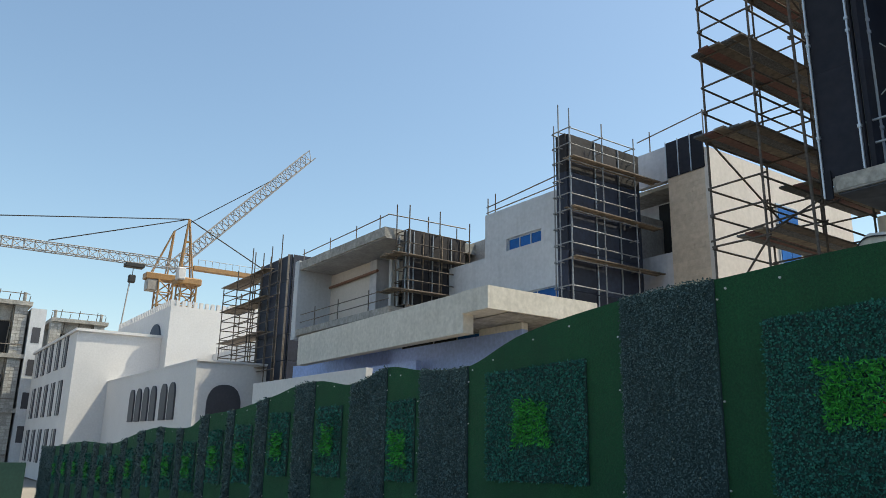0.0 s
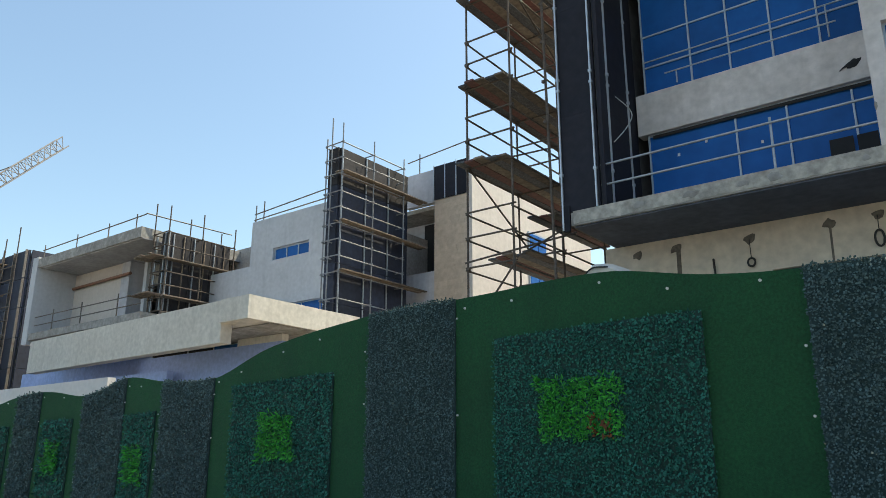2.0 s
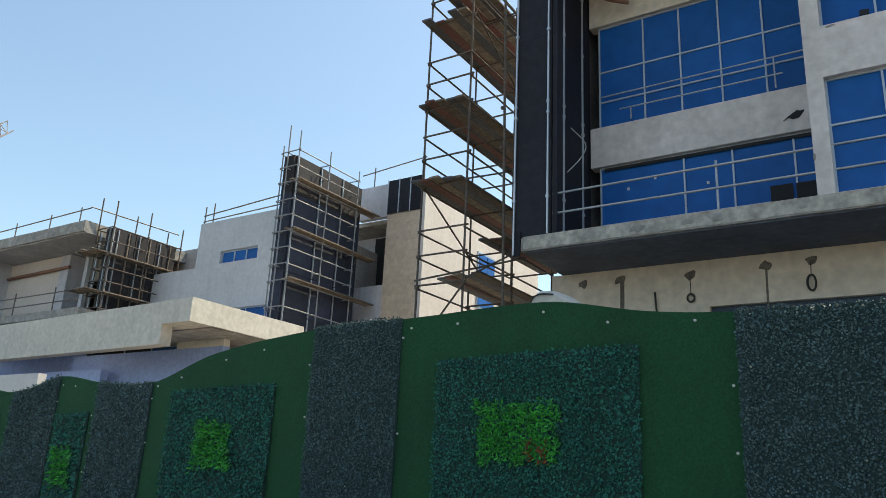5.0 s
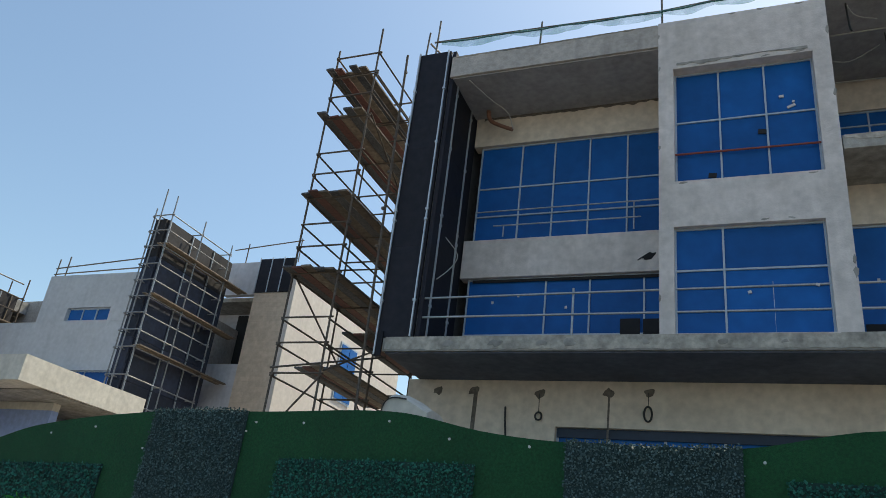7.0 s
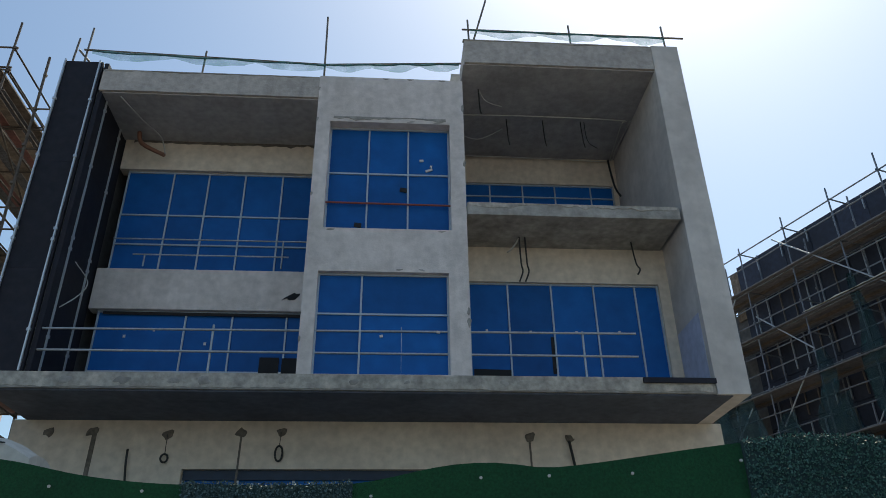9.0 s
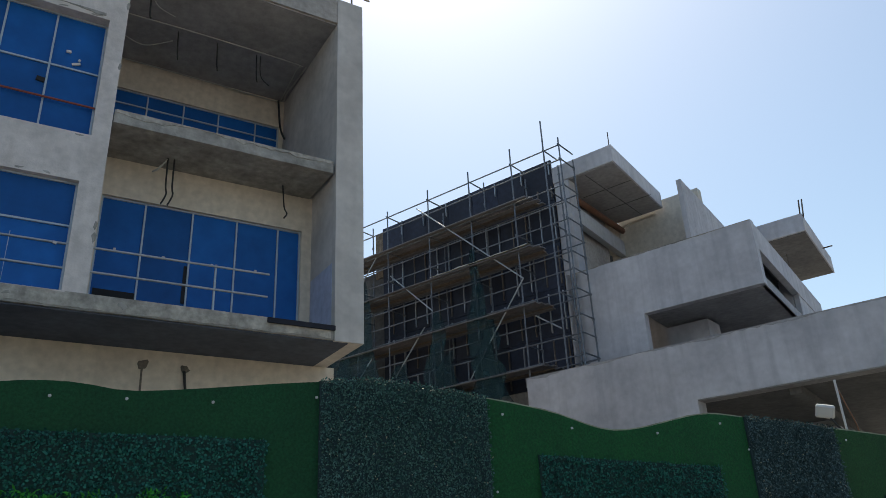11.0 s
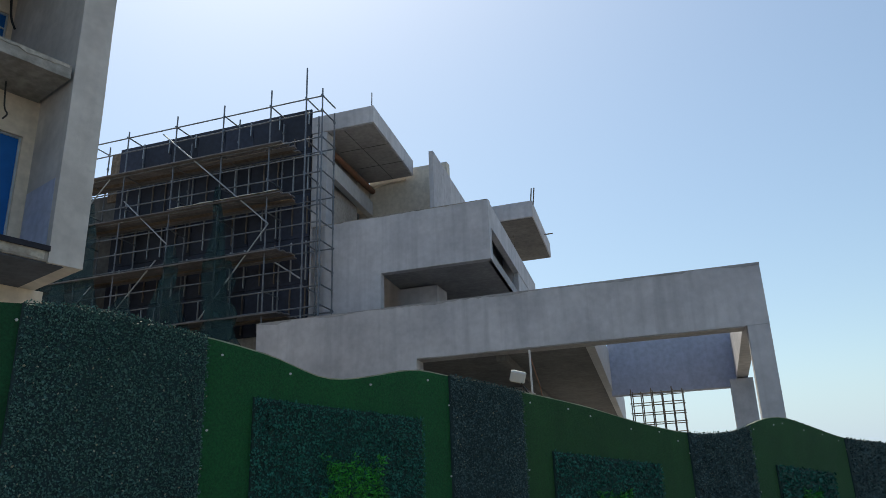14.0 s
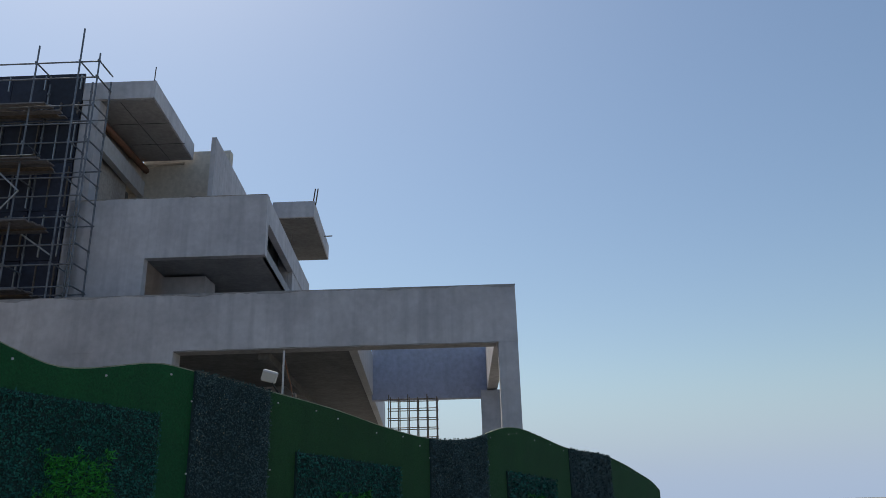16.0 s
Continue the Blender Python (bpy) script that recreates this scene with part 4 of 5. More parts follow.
def build_right_villa():
    v = thing("villa", "unfinished grey concrete villa with a long portal beam", "house", (25, 9, 0.4), TURN)
    # long beam with its end column (x: away from the road, y: along the side)
    part("portal_beam", worn(box(21.0, 21.6, -1.61, 13.75, 5.55, 7.2), 0.7, 0.012, 1.2), GREYWALL, v, "long stained concrete portal beam")
    part("garden_wall", box(21.004, 21.6, 8.2, 13.75, 0.2, 5.55), GREYWALL, v)
    part("end_column", box(21.0, 21.6, -1.61, -1.06, 0.2, 5.548, 0.01), GREYWALL, v)
    part("soffit_strip", box(21.02, 21.58, -1.0, 8.2, 5.52, 5.546), SOFFIT, v)
    part("far_beam", skew(box(30.8, 31.3, -1.9, 3.0, 5.3, 8.8), 0.07, 21), LAVENDER, v, "lavender inner beam")
    part("front_beam", skew(box(21.6, 30.8, -1.35, -0.95, 5.55, 7.15), 0.0), GREYWALL, v)
    part("far_column", box(30.2, 31.0, -1.5, -0.7, 0.2, 5.5), GREYWALL, v)
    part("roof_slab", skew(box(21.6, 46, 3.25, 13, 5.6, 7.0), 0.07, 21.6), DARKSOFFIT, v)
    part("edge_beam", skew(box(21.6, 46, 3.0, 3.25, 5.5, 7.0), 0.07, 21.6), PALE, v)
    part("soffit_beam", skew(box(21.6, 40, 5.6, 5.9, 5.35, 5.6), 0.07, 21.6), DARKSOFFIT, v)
    part("inner_wall", box(28.5, 28.8, 6.3, 13, 0.2, 5.6), GREYWALL, v)
    # patched and chipped top edge of the beam
    part("stained_edge", ragged_strip((21.0, 13.7, 0), (21.0, -1.61, 0), 7.203, 0.09, (-1, 0, 0), 3.0), SOFFIT, v, "dark weathered top edge of the beam")
    # first floor box
    part("box_front", wall_with_holes(6.26, 12.9, 0, 0.3, 7.0, 11.08, [(6.26, 10.19, 7.0, 8.99)]), GREYWALL, v, "plastered upper wall with deep recess")
    ob = [o for o in v.children if o.name.startswith("box_front")][0]
    for q in ob.data.vertices:   # lay the wall along the side face
        x, y, z = q.co + ORIGIN[v]
        q.co = Vector((23.0 + y, x, z)) - ORIGIN[v]
    part("box_soffit", skew(box(23.3, 29.0, 6.3, 10.19, 8.99, 9.25), 0.07), SOFFIT, v)
    part("box_end_beam", skew(box(23.3, 34.0, 6.27, 6.5, 10.22, 11.08), 0.07), GREYWALL, v)
    # Dark sheet set behind the opening to paint its shade.
    part("end_screen", skew(box(23.3, 29.0, 6.9, 7.0, 9.25, 10.85), 0.07), DARKSOFFIT, v, "dark sheet painting the shade in the box end gap")
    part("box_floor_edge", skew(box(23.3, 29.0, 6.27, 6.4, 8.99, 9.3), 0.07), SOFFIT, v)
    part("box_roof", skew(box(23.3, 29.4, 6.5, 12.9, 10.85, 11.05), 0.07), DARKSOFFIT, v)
    part("recess_wall", skew(box(28.6, 28.9, 6.6, 12.5, 6.5, 8.99), 0.07), GREYWALL, v)
    part("end_wall_base", skew(box(29.05, 34.0, 6.3, 6.48, 7.0, 10.22), 0.07), GREYWALL, v)
    part("recess_block", box(24.9, 26.0, 8.8, 10.3, 6.5, 8.9), GREYWALL, v)
    part("box_back", skew(box(29.0, 29.3, 6.5, 12.9, 6.5, 11.0), 0.07), GREYWALL, v)
    part("stained_edge", ragged_strip((23.0, 12.85, 0), (23.0, 6.3, 0), 11.083, 0.05, (-1, 0, 0), 8.0), SLAB, v)
    part("lower_wing", box(23.1, 26, 20.62, 30, 0.2, 13.95), DARKSOFFIT, v, "bare lower wing behind the scaffold")
    # upper storey and roof
    part("roof_slab", skew(worn(box(23.0, 28.1, 10.45, 20.6, 14.85, 15.52), 0.9, 0.01)), GREYWALL, v, "overhanging roof slab")
    part("roof_soffit", skew(box(23.05, 28.05, 10.5, 20.5, 14.81, 14.846)), SOFFIT, v)
    board("soffit_joint", 23.2, 28.0, 11.7, 11.725, 14.795, 14.81, DARKSOFFIT, v)
    for x in (24.8, 26.5):
        board("soffit_joint", x, x + 0.025, 10.6, 12.7, 14.795, 14.81, DARKSOFFIT, v)
    part("corner_column", box(23.0, 23.5, 12.35, 12.95, 7.0, 14.81), GREYWALL, v)
    part("balcony_beam", skew(box(23.4, 28.2, 12.4, 12.65, 13.3, 13.95), 0.07), PALE, v)
    part("end_wall", wall_with_holes(23.5, 31.5, 13.0, 13.3, 11.0, 14.81, [(23.6, 28.0, 11.75, 13.4)]), FASCIA, v)
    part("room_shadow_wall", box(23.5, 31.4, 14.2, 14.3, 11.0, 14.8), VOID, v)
    part("stair_wall", box(28.3, 28.7, 9.35, 12.95, 11.0, 15.3), FASCIA, v)
    part("thin_fin", skew(box(25.4, 30.9, 8.80, 8.98, 11.0, 14.45), 0.07), GREYWALL, v, "thin ribbed concrete fin wall")
    for i in range(14):
        board("fin_rib", 25.5 + i * 0.37, 25.62 + i * 0.37, 8.97 + i * 0.026, 8.995 + i * 0.026, 11.0, 14.4, GREYWALL, v)
    part("far_roof_slab", skew(worn(box(31.0, 37.2, 5.75, 7.6, 13.28, 14.02), 0.9, 0.01)), GREYWALL, v, "cantilevered roof slab end")
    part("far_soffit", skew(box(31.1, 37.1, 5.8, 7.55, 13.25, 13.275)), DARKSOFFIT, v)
    part("far_wall", box(33.0, 36.0, 8.5, 9.5, 7, 13.28), GREYWALL, v)
    part("formwork_core", box(23.1, 27, 12.96, 21.9, 0.2, 14.8), CONCRETE, v)
    cable("drain_pipe", [(23.5, 12.7, 14.5), (28.2, 12.75, 14.45)], 0.13, COPPER, v)
    cable("conduit", [(27.9, 12.6, 14.5), (28.2, 12.2, 14.7), (28.2, 11.2, 14.75)], 0.06, CREAM, v)
    # dark formwork panels behind the scaffold
    board("end_board", 22.98, 23.06, 21.97, 22.4, 13.6, 15.7, PLANK, v)
    for i in range(7):
        for k in range(5):
            z0 = 7.3 + k * 1.72
            board("form_panel", 22.96, 23.04, 13.0 + i * 1.28, 14.26 + i * 1.28, z0, z0 + 1.7, NAVYPLY, v)
            for q in (0.05, 0.66):
                board("form_rib", 22.90, 22.96, 13.0 + i * 1.28 + q, 13.04 + i * 1.28 + q, z0 + 0.1, z0 + (0.55 if k == 4 else 1.55), GALV if (i + k) % 2 else STEEL, v)
        board("form_rib", 22.90, 22.96, 13.06 + i * 1.28, 13.10 + i * 1.28, 15.25, 15.8, GALV, v)
    for x, y, z0, z1 in ((23.2, 10.6, 15.5, 16.2), (29.5, 6.9, 11.05, 12.0)):
        tube("starter_bar", (x, y, z0), (x + 0.03, y, z1), 0.02, RUSTY, v)
    for y in (6.3, 6.42):
        tube("starter_bar", (31.2, y, 13.9), (31.25, y - 0.08, 14.7), 0.03, RUSTY, v)
    tube("starter_bar", (34.5, 6.5, 13.6), (34.5, 6.1, 13.6), 0.03, RUSTY, v)
    # reinforcement cage of a column
    c = part("cage_base", box(27.2, 27.9, 0.9, 2.6, 0.2, 0.5), CONCRETE, v)
    for x in (27.2, 27.9):
        for i in range(6):
            tube("rebar", (x, 0.95 + i * 0.34, 0.4), (x, 0.95 + i * 0.34, 4.9 + 0.1 * (i % 2)), 0.02, STEEL, c)
        for k in range(9):
            tube("link", (x, 0.9, 2.2 + k * 0.33), (x, 2.7, 2.2 + k * 0.33), 0.016, STEEL, c)
    return v


settle(build_right_villa(), *RIGHT)


# ---- white arcaded villa, block-built houses and crane beyond ----
def arch_hole(cx, half, z0, z1, y, n=10):
    """Outline of a pointed arch as a thin dark recess on a wall along x."""
    pts = [(cx - half, z0), (cx + half, z0)]
    spring = z1 - half * 1.1
    pts += [(cx + half * math.cos(a) ** 0.8, spring + (z1 - spring) * math.sin(a)) for a in [i * math.pi / 2 / n for i in range(n)]]
    pts += [(cx, z1)]
    pts += [(cx - half * math.cos(a) ** 0.8, spring + (z1 - spring) * math.sin(a)) for a in [i * math.pi / 2 / n for i in range(n - 1, -1, -1)]]
    bm = bmesh.new()
    a = [bm.verts.new((x, y, z)) for x, z in pts]
    b = [bm.verts.new((x, y + 0.12, z)) for x, z in pts]
    bm.faces.new(a)
    for i in range(len(a)):
        bm.faces.new([a[i], b[i], b[(i + 1) % len(a)], a[(i + 1) % len(a)]])
    return bm


def build_white_villa():
    v = thing("villa", "white painted villa with pointed arch windows and battlements", "house", (-80, 20, -2.5))
    part("left_block", box(-107, -80, 12.5, 32, -3, 10.3), WHITE, v)
    part("roof_kerb", box(-107.3, -79.7, 12.3, 32.2, 10.3, 10.55), WHITE, v)
    for k, z in enumerate((7.4, 3.0, -1.4)):
        for i in range(5):
            x = -104.0 + i * 4.4
            w = part("window", box(x, x + 2.1, 12.42, 12.5, z, z + 3.2), SHADE, v)
            board("window_bar", x + 0.95, x + 1.15, 12.38, 12.42, z, z + 3.2, WHITE, w)
    part("arcade_block", box(-80.0, -53.0, 15.6, 30, -3, 5.9), WHITE, v)
    part("cornice", box(-80.0, -52.85, 15.56, 30.1, 5.9, 6.04), WHITE, v)
    for i, cx in enumerate((-69.4, -67.2, -65.0, -62.8, -60.0, -57.9)):
        part("arch_window", arch_hole(cx, 0.75, 2.3, 4.8, 15.48), SHADE, v)
        part("arch_window", arch_hole(cx, 0.6, -1.6, 0.9, 15.48), SHADE, v)
    bm = arch_hole(0, 1.15, -1.0, 4.5, 0)
    bmesh.ops.transform(bm, matrix=pose(-52.88, 17.6, 0, 0, 0, 90), verts=bm.verts)
    part("arch_doorway", bm, SHADE, v)
    part("high_block", box(-100, -77.8, 20.0, 30, 0, 13.2), WHITE, v)
    part("rear_block", box(-97, -90, 30.2, 44, 0, 16.0), CREAM, v)
    bm = arch_hole(-82.5, 2.4, 8.8, 11.9, 19.88)
    part("arch_window", bm, SLATE, v)
    part("side_wing", box(-77.8, -62, 24.5, 30, 0, 9.0), WHITE, v)
    for i in range(30):
        board("merlon", -99.9 + i * 0.74, -99.5 + i * 0.74, 20.0, 20.4, 13.2, 13.8, WHITE, v)
    for i in range(17):
        board("merlon", -78.2, -77.8, 20.5 + i * 0.57, 20.82 + i * 0.57, 13.2, 13.75, WHITE, v)
    for i in range(20):
        board("merlon", -77.0 + i * 0.75, -76.6 + i * 0.75, 24.5, 24.8, 9.0, 9.6, WHITE, v)
    return v


settle(build_white_villa(), (0.9643, 1.0044, 1.0326), (0, 0.335, 0.628))


def build_block_house(name, x0, x1, y0, y1, z0, floors, h, label):
    v = thing(name, label, "house", ((x0 + x1) / 2, (y0 + y1) / 2, z0), group="block houses")
    for f in range(floors + 1):
        part("floor_slab", box(x0 - 0.4, x1 + 0.4, y0, y1 + 0.4, z0 + f * h - 0.5, z0 + f * h), SLAB, v)
    for f in range(floors):
        z = z0 + f * h
        for y in (y0, y1 - 1.4):
            part("pier", box(x1 - 1.2, x1, y, y + 1.4, z, z + h - 0.5), MORTAR, v)
            for k in range(int((h - 0.5) / 0.4)):
                for i in range(3):
                    board("block", x1 + 0.0, x1 + 0.06, y + 0.02 + i * 0.46, y + 0.44 + i * 0.46, z + 0.03 + k * 0.4, z + 0.37 + k * 0.4, BLOCKWORK, v)
        part("back_wall", box(x0, x0 + 0.3, y0, y1, z, z + h - 0.5), BLOCKWORK, v)
        part("side_wall", box(x0, x1 - 1.2, y1 - 0.3, y1, z, z + h - 0.5), BLOCKWORK, v)
        part("door_opening", box(x1 - 1.3, x1 - 1.24, y0 + 1.5, y1 - 1.5, z, z + h * 0.62), VOID, v)
        part("infill_wall", box(x1 - 1.3, x1 - 1.1, y0 + 1.4, y1 - 1.4, z + h * 0.64, z + h - 0.5), BLOCKWORK, v)
        for y in (y0 + 1.6, (y0 + y1) / 2, y1 - 1.8):
            tube("prop", (x1 - 0.4, y, z), (x1 - 0.4, y + 0.2, z + h - 0.5), 0.07, STEEL, v)
        tube("edge_rail", (x1 + 0.2, y0, z + 1.1), (x1 + 0.2, y1, z + 1.1), 0.05, STEEL, v)
    for i in range(7):
        y = y0 + (y1 - y0) * i / 6
        tube("starter_bar", (x1 - 0.3, y, z0 + floors * h), (x1 - 0.3, y + 0.1, z0 + floors * h + 0.8 + 0.5 * (i % 2)), 0.05, RUSTY, v)
    tube("edge_rail", (x1 - 0.2, y0, z0 + floors * h + 1.0), (x1 - 0.2, y1, z0 + floors * h + 1.0), 0.05, STEEL, v)
    for y in (y0 + 0.5, y1 - 0.5):
        tube("starter_column", (x1 - 0.6, y, z0 + floors * h), (x1 - 0.6, y, z0 + floors * h + 1.2), 0.2, SLAB, v)
    return v


build_block_house("block_house", -115, -105, 4.0, 10.6, -3, 3, 6.4, "bare concrete frame house with blockwork piers")
bare_house = [o for o in scene.objects if o.name == "block_house"][0]
part("plastered_wall", box(-118, -104.4, 10.9, 12.6, -3, 15.4), PALE, bare_house)
for k in range(4):
    board("small_window", -104.42, -104.36, 11.3, 12.2, -0.5 + k * 3.9, 1.4 + k * 3.9, SHADE, bare_house)
far_house = build_block_house("block_house", -128, -118, 15.0, 22.0, 6, 2, 5.2, "bare blockwork house under construction")
for house in (bare_house, far_house):
    settle(house, (1, 1.005, 1), (0, 0.95, 1.55))


def lattice(bm, a, b, w0, w1, bays, r):
    """A square lattice boom between a and b."""
    a, b = Vector(a), Vector(b)
    d = (b - a).normalized()
    side = d.cross(Vector((0, 0, 1)))
    side = side.normalized() if side.length > 0.1 else Vector((1, 0, 0))
    up = side.cross(d).normalized()
    ring = []
    for i in range(bays + 1):
        c, w = a.lerp(b, i / bays), (w0 + (w1 - w0) * i / bays) / 2
        ring.append([c + side * w + up * w, c - side * w + up * w, c - side * w - up * w, c + side * w - up * w])
    for k in range(4):
        add_tube(bm, ring[0][k], ring[-1][k], r * 1.5, 5)
    for i in range(bays):
        for k in range(4):
            add_tube(bm, ring[i][k], ring[i + 1][(k + 1) % 4], r, 4)
            add_tube(bm, ring[i][k], ring[i][(k + 1) % 4], r, 4)
    return bm


def build_cranes():
    X = -130
    c = thing("tower_crane", "yellow hammerhead tower crane with a pale lattice jib", "crane", (X, 35.5, -3))
    part("mast", lattice(bmesh.new(), (X, 35.6, -3), (X, 35.6, 25.5), 2.6, 2.6, 14, 0.10), YELLOW, c)
    part("slewing_ring", box(X - 1.9, X + 1.9, 33.6, 37.6, 25.0, 26.2, 0.2), YELLOW, c)
    part("cabin", box(X + 1.0, X + 2.6, 33.3, 34.6, 25.6, 27.6, 0.15), WHITE, c)
    bm = bmesh.new()
    for dx in (-0.8, 0.8):
        add_tube(bm, (X + dx, 34.1, 26), (X, 34.9, 36.6), 0.16, 6)
        add_tube(bm, (X + dx, 36.3, 26), (X, 35.0, 36.6), 0.16, 6)
        for k in range(4):
            add_tube(bm, (X + dx * (1 - k / 5), 34.1 + k * 0.17, 26 + k * 2.2), (X + dx * (1 - k / 5), 36.3 - k * 0.28, 26 + k * 2.2), 0.09, 5)
    part("cat_head", bm, YELLOW, c)
    part("jib", lattice(bmesh.new(), (X, 33.5, 28.4), (X, -12.0, 28.0), 1.5, 1.2, 30, 0.055), CRANEGREY, c, "pale lattice jib")
    part("counter_jib", box(X - 0.7, X + 0.7, 36.4, 51.5, 27.9, 28.6), YELLOW, c)
    bm = bmesh.new()
    for i in range(12):
        add_tube(bm, (X + 0.7, 37 + i * 1.2, 28.6), (X + 0.7, 37 + i * 1.2, 29.7), 0.04, 4)
    add_tube(bm, (X + 0.7, 37, 29.7), (X + 0.7, 51, 29.7), 0.04, 4)
    part("walkway_rail", bm, CRANEGREY, c)
    part("trolley", box(X - 0.8, X + 0.8, 25.4, 28.4, 26.9, 27.6, 0.1), CABLE, c)
    tube("pendant", (X, 34.9, 36.6), (X, -12, 28.9), 0.09, CABLE, c)
    tube("pendant", (X, 34.9, 36.6), (X, 13.9, 29.3), 0.09, CABLE, c)
    tube("pendant", (X, 34.9, 36.6), (X, 51.0, 28.8), 0.11, CABLE, c)
    part("hook_block", box(X - 0.4, X + 0.4, 26.2, 27.3, 24.4, 25.7, 0.15), CABLE, c)
    tube("hoist_rope", (X, 26.8, 27), (X, 26.8, 25.5), 0.06, CABLE, c)
    tube("hoist_rope", (X, 26.5, 24.5), (X + 1.0, 25.5, 14.0), 0.11, CRANEGREY, c)
    settle(c, (1, 1.012, 1.018), (0, 1.47, 1.72))
    X = -136
    d = thing("luffing_crane", "yellow luffing crane with raised pale lattice boom", "crane", (X, 34, -3))
    s = 1.046
    part("mast", lattice(bmesh.new(), (X, 33.4, -3), (X, 33.4, 26.5), 2.4, 2.4, 14, 0.10), YELLOW, d)
    part("boom", lattice(bmesh.new(), (X, 34.3, 29.0), (X, 59.2, 55.9), 1.9, 1.9, 26, 0.075), CRANEGREY, d, "pale raised lattice boom")
    part("machine_deck", box(X - 1.2, X + 1.2, 30.0, 36.0, 26.5, 27.6, 0.1), YELLOW, d)
    part("counterweight", box(X - 1.1, X + 1.1, 30.4, 32.2, 24.6, 26.5, 0.1), CRANEGREY, d)
    bm = bmesh.new()
    for dx in (-0.8, 0.8):
        add_tube(bm, (X + dx, 33.6, 27.4), (X + dx * 0.3, 34.2, 35.7), 0.14, 6)
        add_tube(bm, (X + dx, 31.0, 27.4), (X + dx * 0.3, 34.2, 35.7), 0.10, 6)
    part("a_frame", bm, YELLOW, d)
    tube("luffing_rope", (X, 34.2, 35.7), (X, 52.0, 49.3), 0.08, CABLE, d)
    settle(d, (1, 1.012, 1.018), (0, 1.5, 1.72))


build_cranes()


# ---- scaffolds ----
def scaffold(name, label, xs, ys, z0, tops, ledgers, platforms, material=RUSTY, turn=0.0, braces=(), r=0.025, planks_along="y", fit=MIDDLE, deck=None, light=False):
    """Standards on a grid, ledgers both ways at given heights, boarded platforms and braces."""
    t = thing(name, label, "scaffold", (sum(xs) / len(xs), sum(ys) / len(ys), z0), turn, "tube scaffolds round the villas")
    for i, x in enumerate(xs):
        for j, y in enumerate(ys):
            top = tops[(i * len(ys) + j) % len(tops)]
            tube("standard", (x, y, z0), (x + random.uniform(-0.03, 0.03), y + random.uniform(-0.03, 0.03), top), r, material, t)
            for z in ledgers:
                if random.random() < 0.75 and z < top:
                    board("coupler", x - 0.036, x + 0.036, y - 0.036, y + 0.036, z - 0.02, z + 0.06, material, t)
    for z in ledgers:
        for x in (xs[:1] if light and ledgers.index(z) % 3 else xs):
            if len(ys) > 1:
                tube("ledger", (x, ys[0] - 0.07, z + random.uniform(-0.03, 0.03)), (x, ys[-1] + 0.1, z + random.uniform(-0.03, 0.03)), r * 0.9, material, t)
        for y in (ys[:1] if light and ledgers.index(z) % 2 else ys):
            if len(xs) > 1:
                tube("transom", (xs[0] - 0.06, y, z + 0.05), (xs[-1] + 0.06, y, z + 0.05), r * 0.9, material, t)
    for p in platforms:
        z, x0, x1, y0, y1 = p
        kinds = deck or (PLANK,)
        n = max(2, int(round(((x1 - x0) if planks_along == "y" else (y1 - y0)) / 0.235)))
        for i in range(n):
            e0, e1 = random.uniform(-0.22, 0.12), random.uniform(-0.12, 0.22)
            if planks_along == "y":
                w = (x1 - x0) / n
                board("plank", x0 + i * w, x0 + (i + 1) * w - 0.012, y0 + e0, y1 + e1, z, z + 0.045, kinds[i % len(kinds)], t, (random.uniform(-0.3, 0.3), random.uniform(-1, 1), 0))
            else:
                w = (y1 - y0) / n
                board("plank", x0 + e0, x1 + e1, y0 + i * w, y0 + (i + 1) * w - 0.012, z, z + 0.045, kinds[i % len(kinds)], t, (random.uniform(-1, 1), random.uniform(-0.3, 0.3), 0))
    for p, q in braces:
        # Paler GALV on light-built scaffolds paints sunlight onto the braces.
        tube("brace", p, q, r * 0.9, GALV if light else material, t)
    return settle(t, *fit)


def steps(a, b, s):
    return [a + i * s for i in range(int((b - a) / s) + 1)]


LEV = (5.55, 7.86, 9.8, 12.05, 13.38)
scaffold("scaffold", "tall rusty tube scaffold with plank platforms beside the villa", [-9.75, -8.55], [13.6, 15.8, 18.0], -0.6, [14.2, 13.5, 13.5, 14.7, 13.5, 13.5],
         [1.5, 2.6, 3.7, *[z + d for z in LEV[:4] for d in (-0.06, 0.62, 1.2)], 13.32, 13.9],
         [(z if z > 6 else 5.92, -9.85, -8.6 if z < 13 else -8.75, 13.45 if z > 6 else 14.5, 18.2) for z in LEV] + [(7.0, -9.2, -8.5, 15.4, 18.6)],
         braces=[((-9.75, 13.62, 3.2), (-9.75, 18, 5.5)), ((-9.75, 18.0, 5.6), (-9.75, 13.6, 7.9)), ((-8.5, 13.6, 5.6), (-8.5, 18, 7.9)), ((-9.75, 13.6, 7.9), (-9.75, 18, 9.9)), ((-8.5, 18, 9.9), (-8.5, 13.6, 12.1)),
                 ((-9.78, 13.56, 4.0), (-8.5, 13.56, 5.5)), ((-9.7, 13.4, 5.6), (-7.6, 14.6, 6.2))], deck=(METALDECK, REDDECK, PLANK, METALDECK, PLANK, PLANK))
lone = thing("scaffold_pole", "lone rusty scaffold pole clamped beside the stair tower", "scaffold pole", (-7.75, 13.7, 3))
tube("pole", (-7.62, 13.7, 3.0), (-7.74, 13.6, 13.7), 0.03, RUSTY, lone)
for k in range(6):
    board("coupler", -7.755, -7.69, 13.57, 13.64, 8.4 + k * 0.95, 8.46 + k * 0.95, RUSTY, lone)
settle(lone, *MIDDLE)
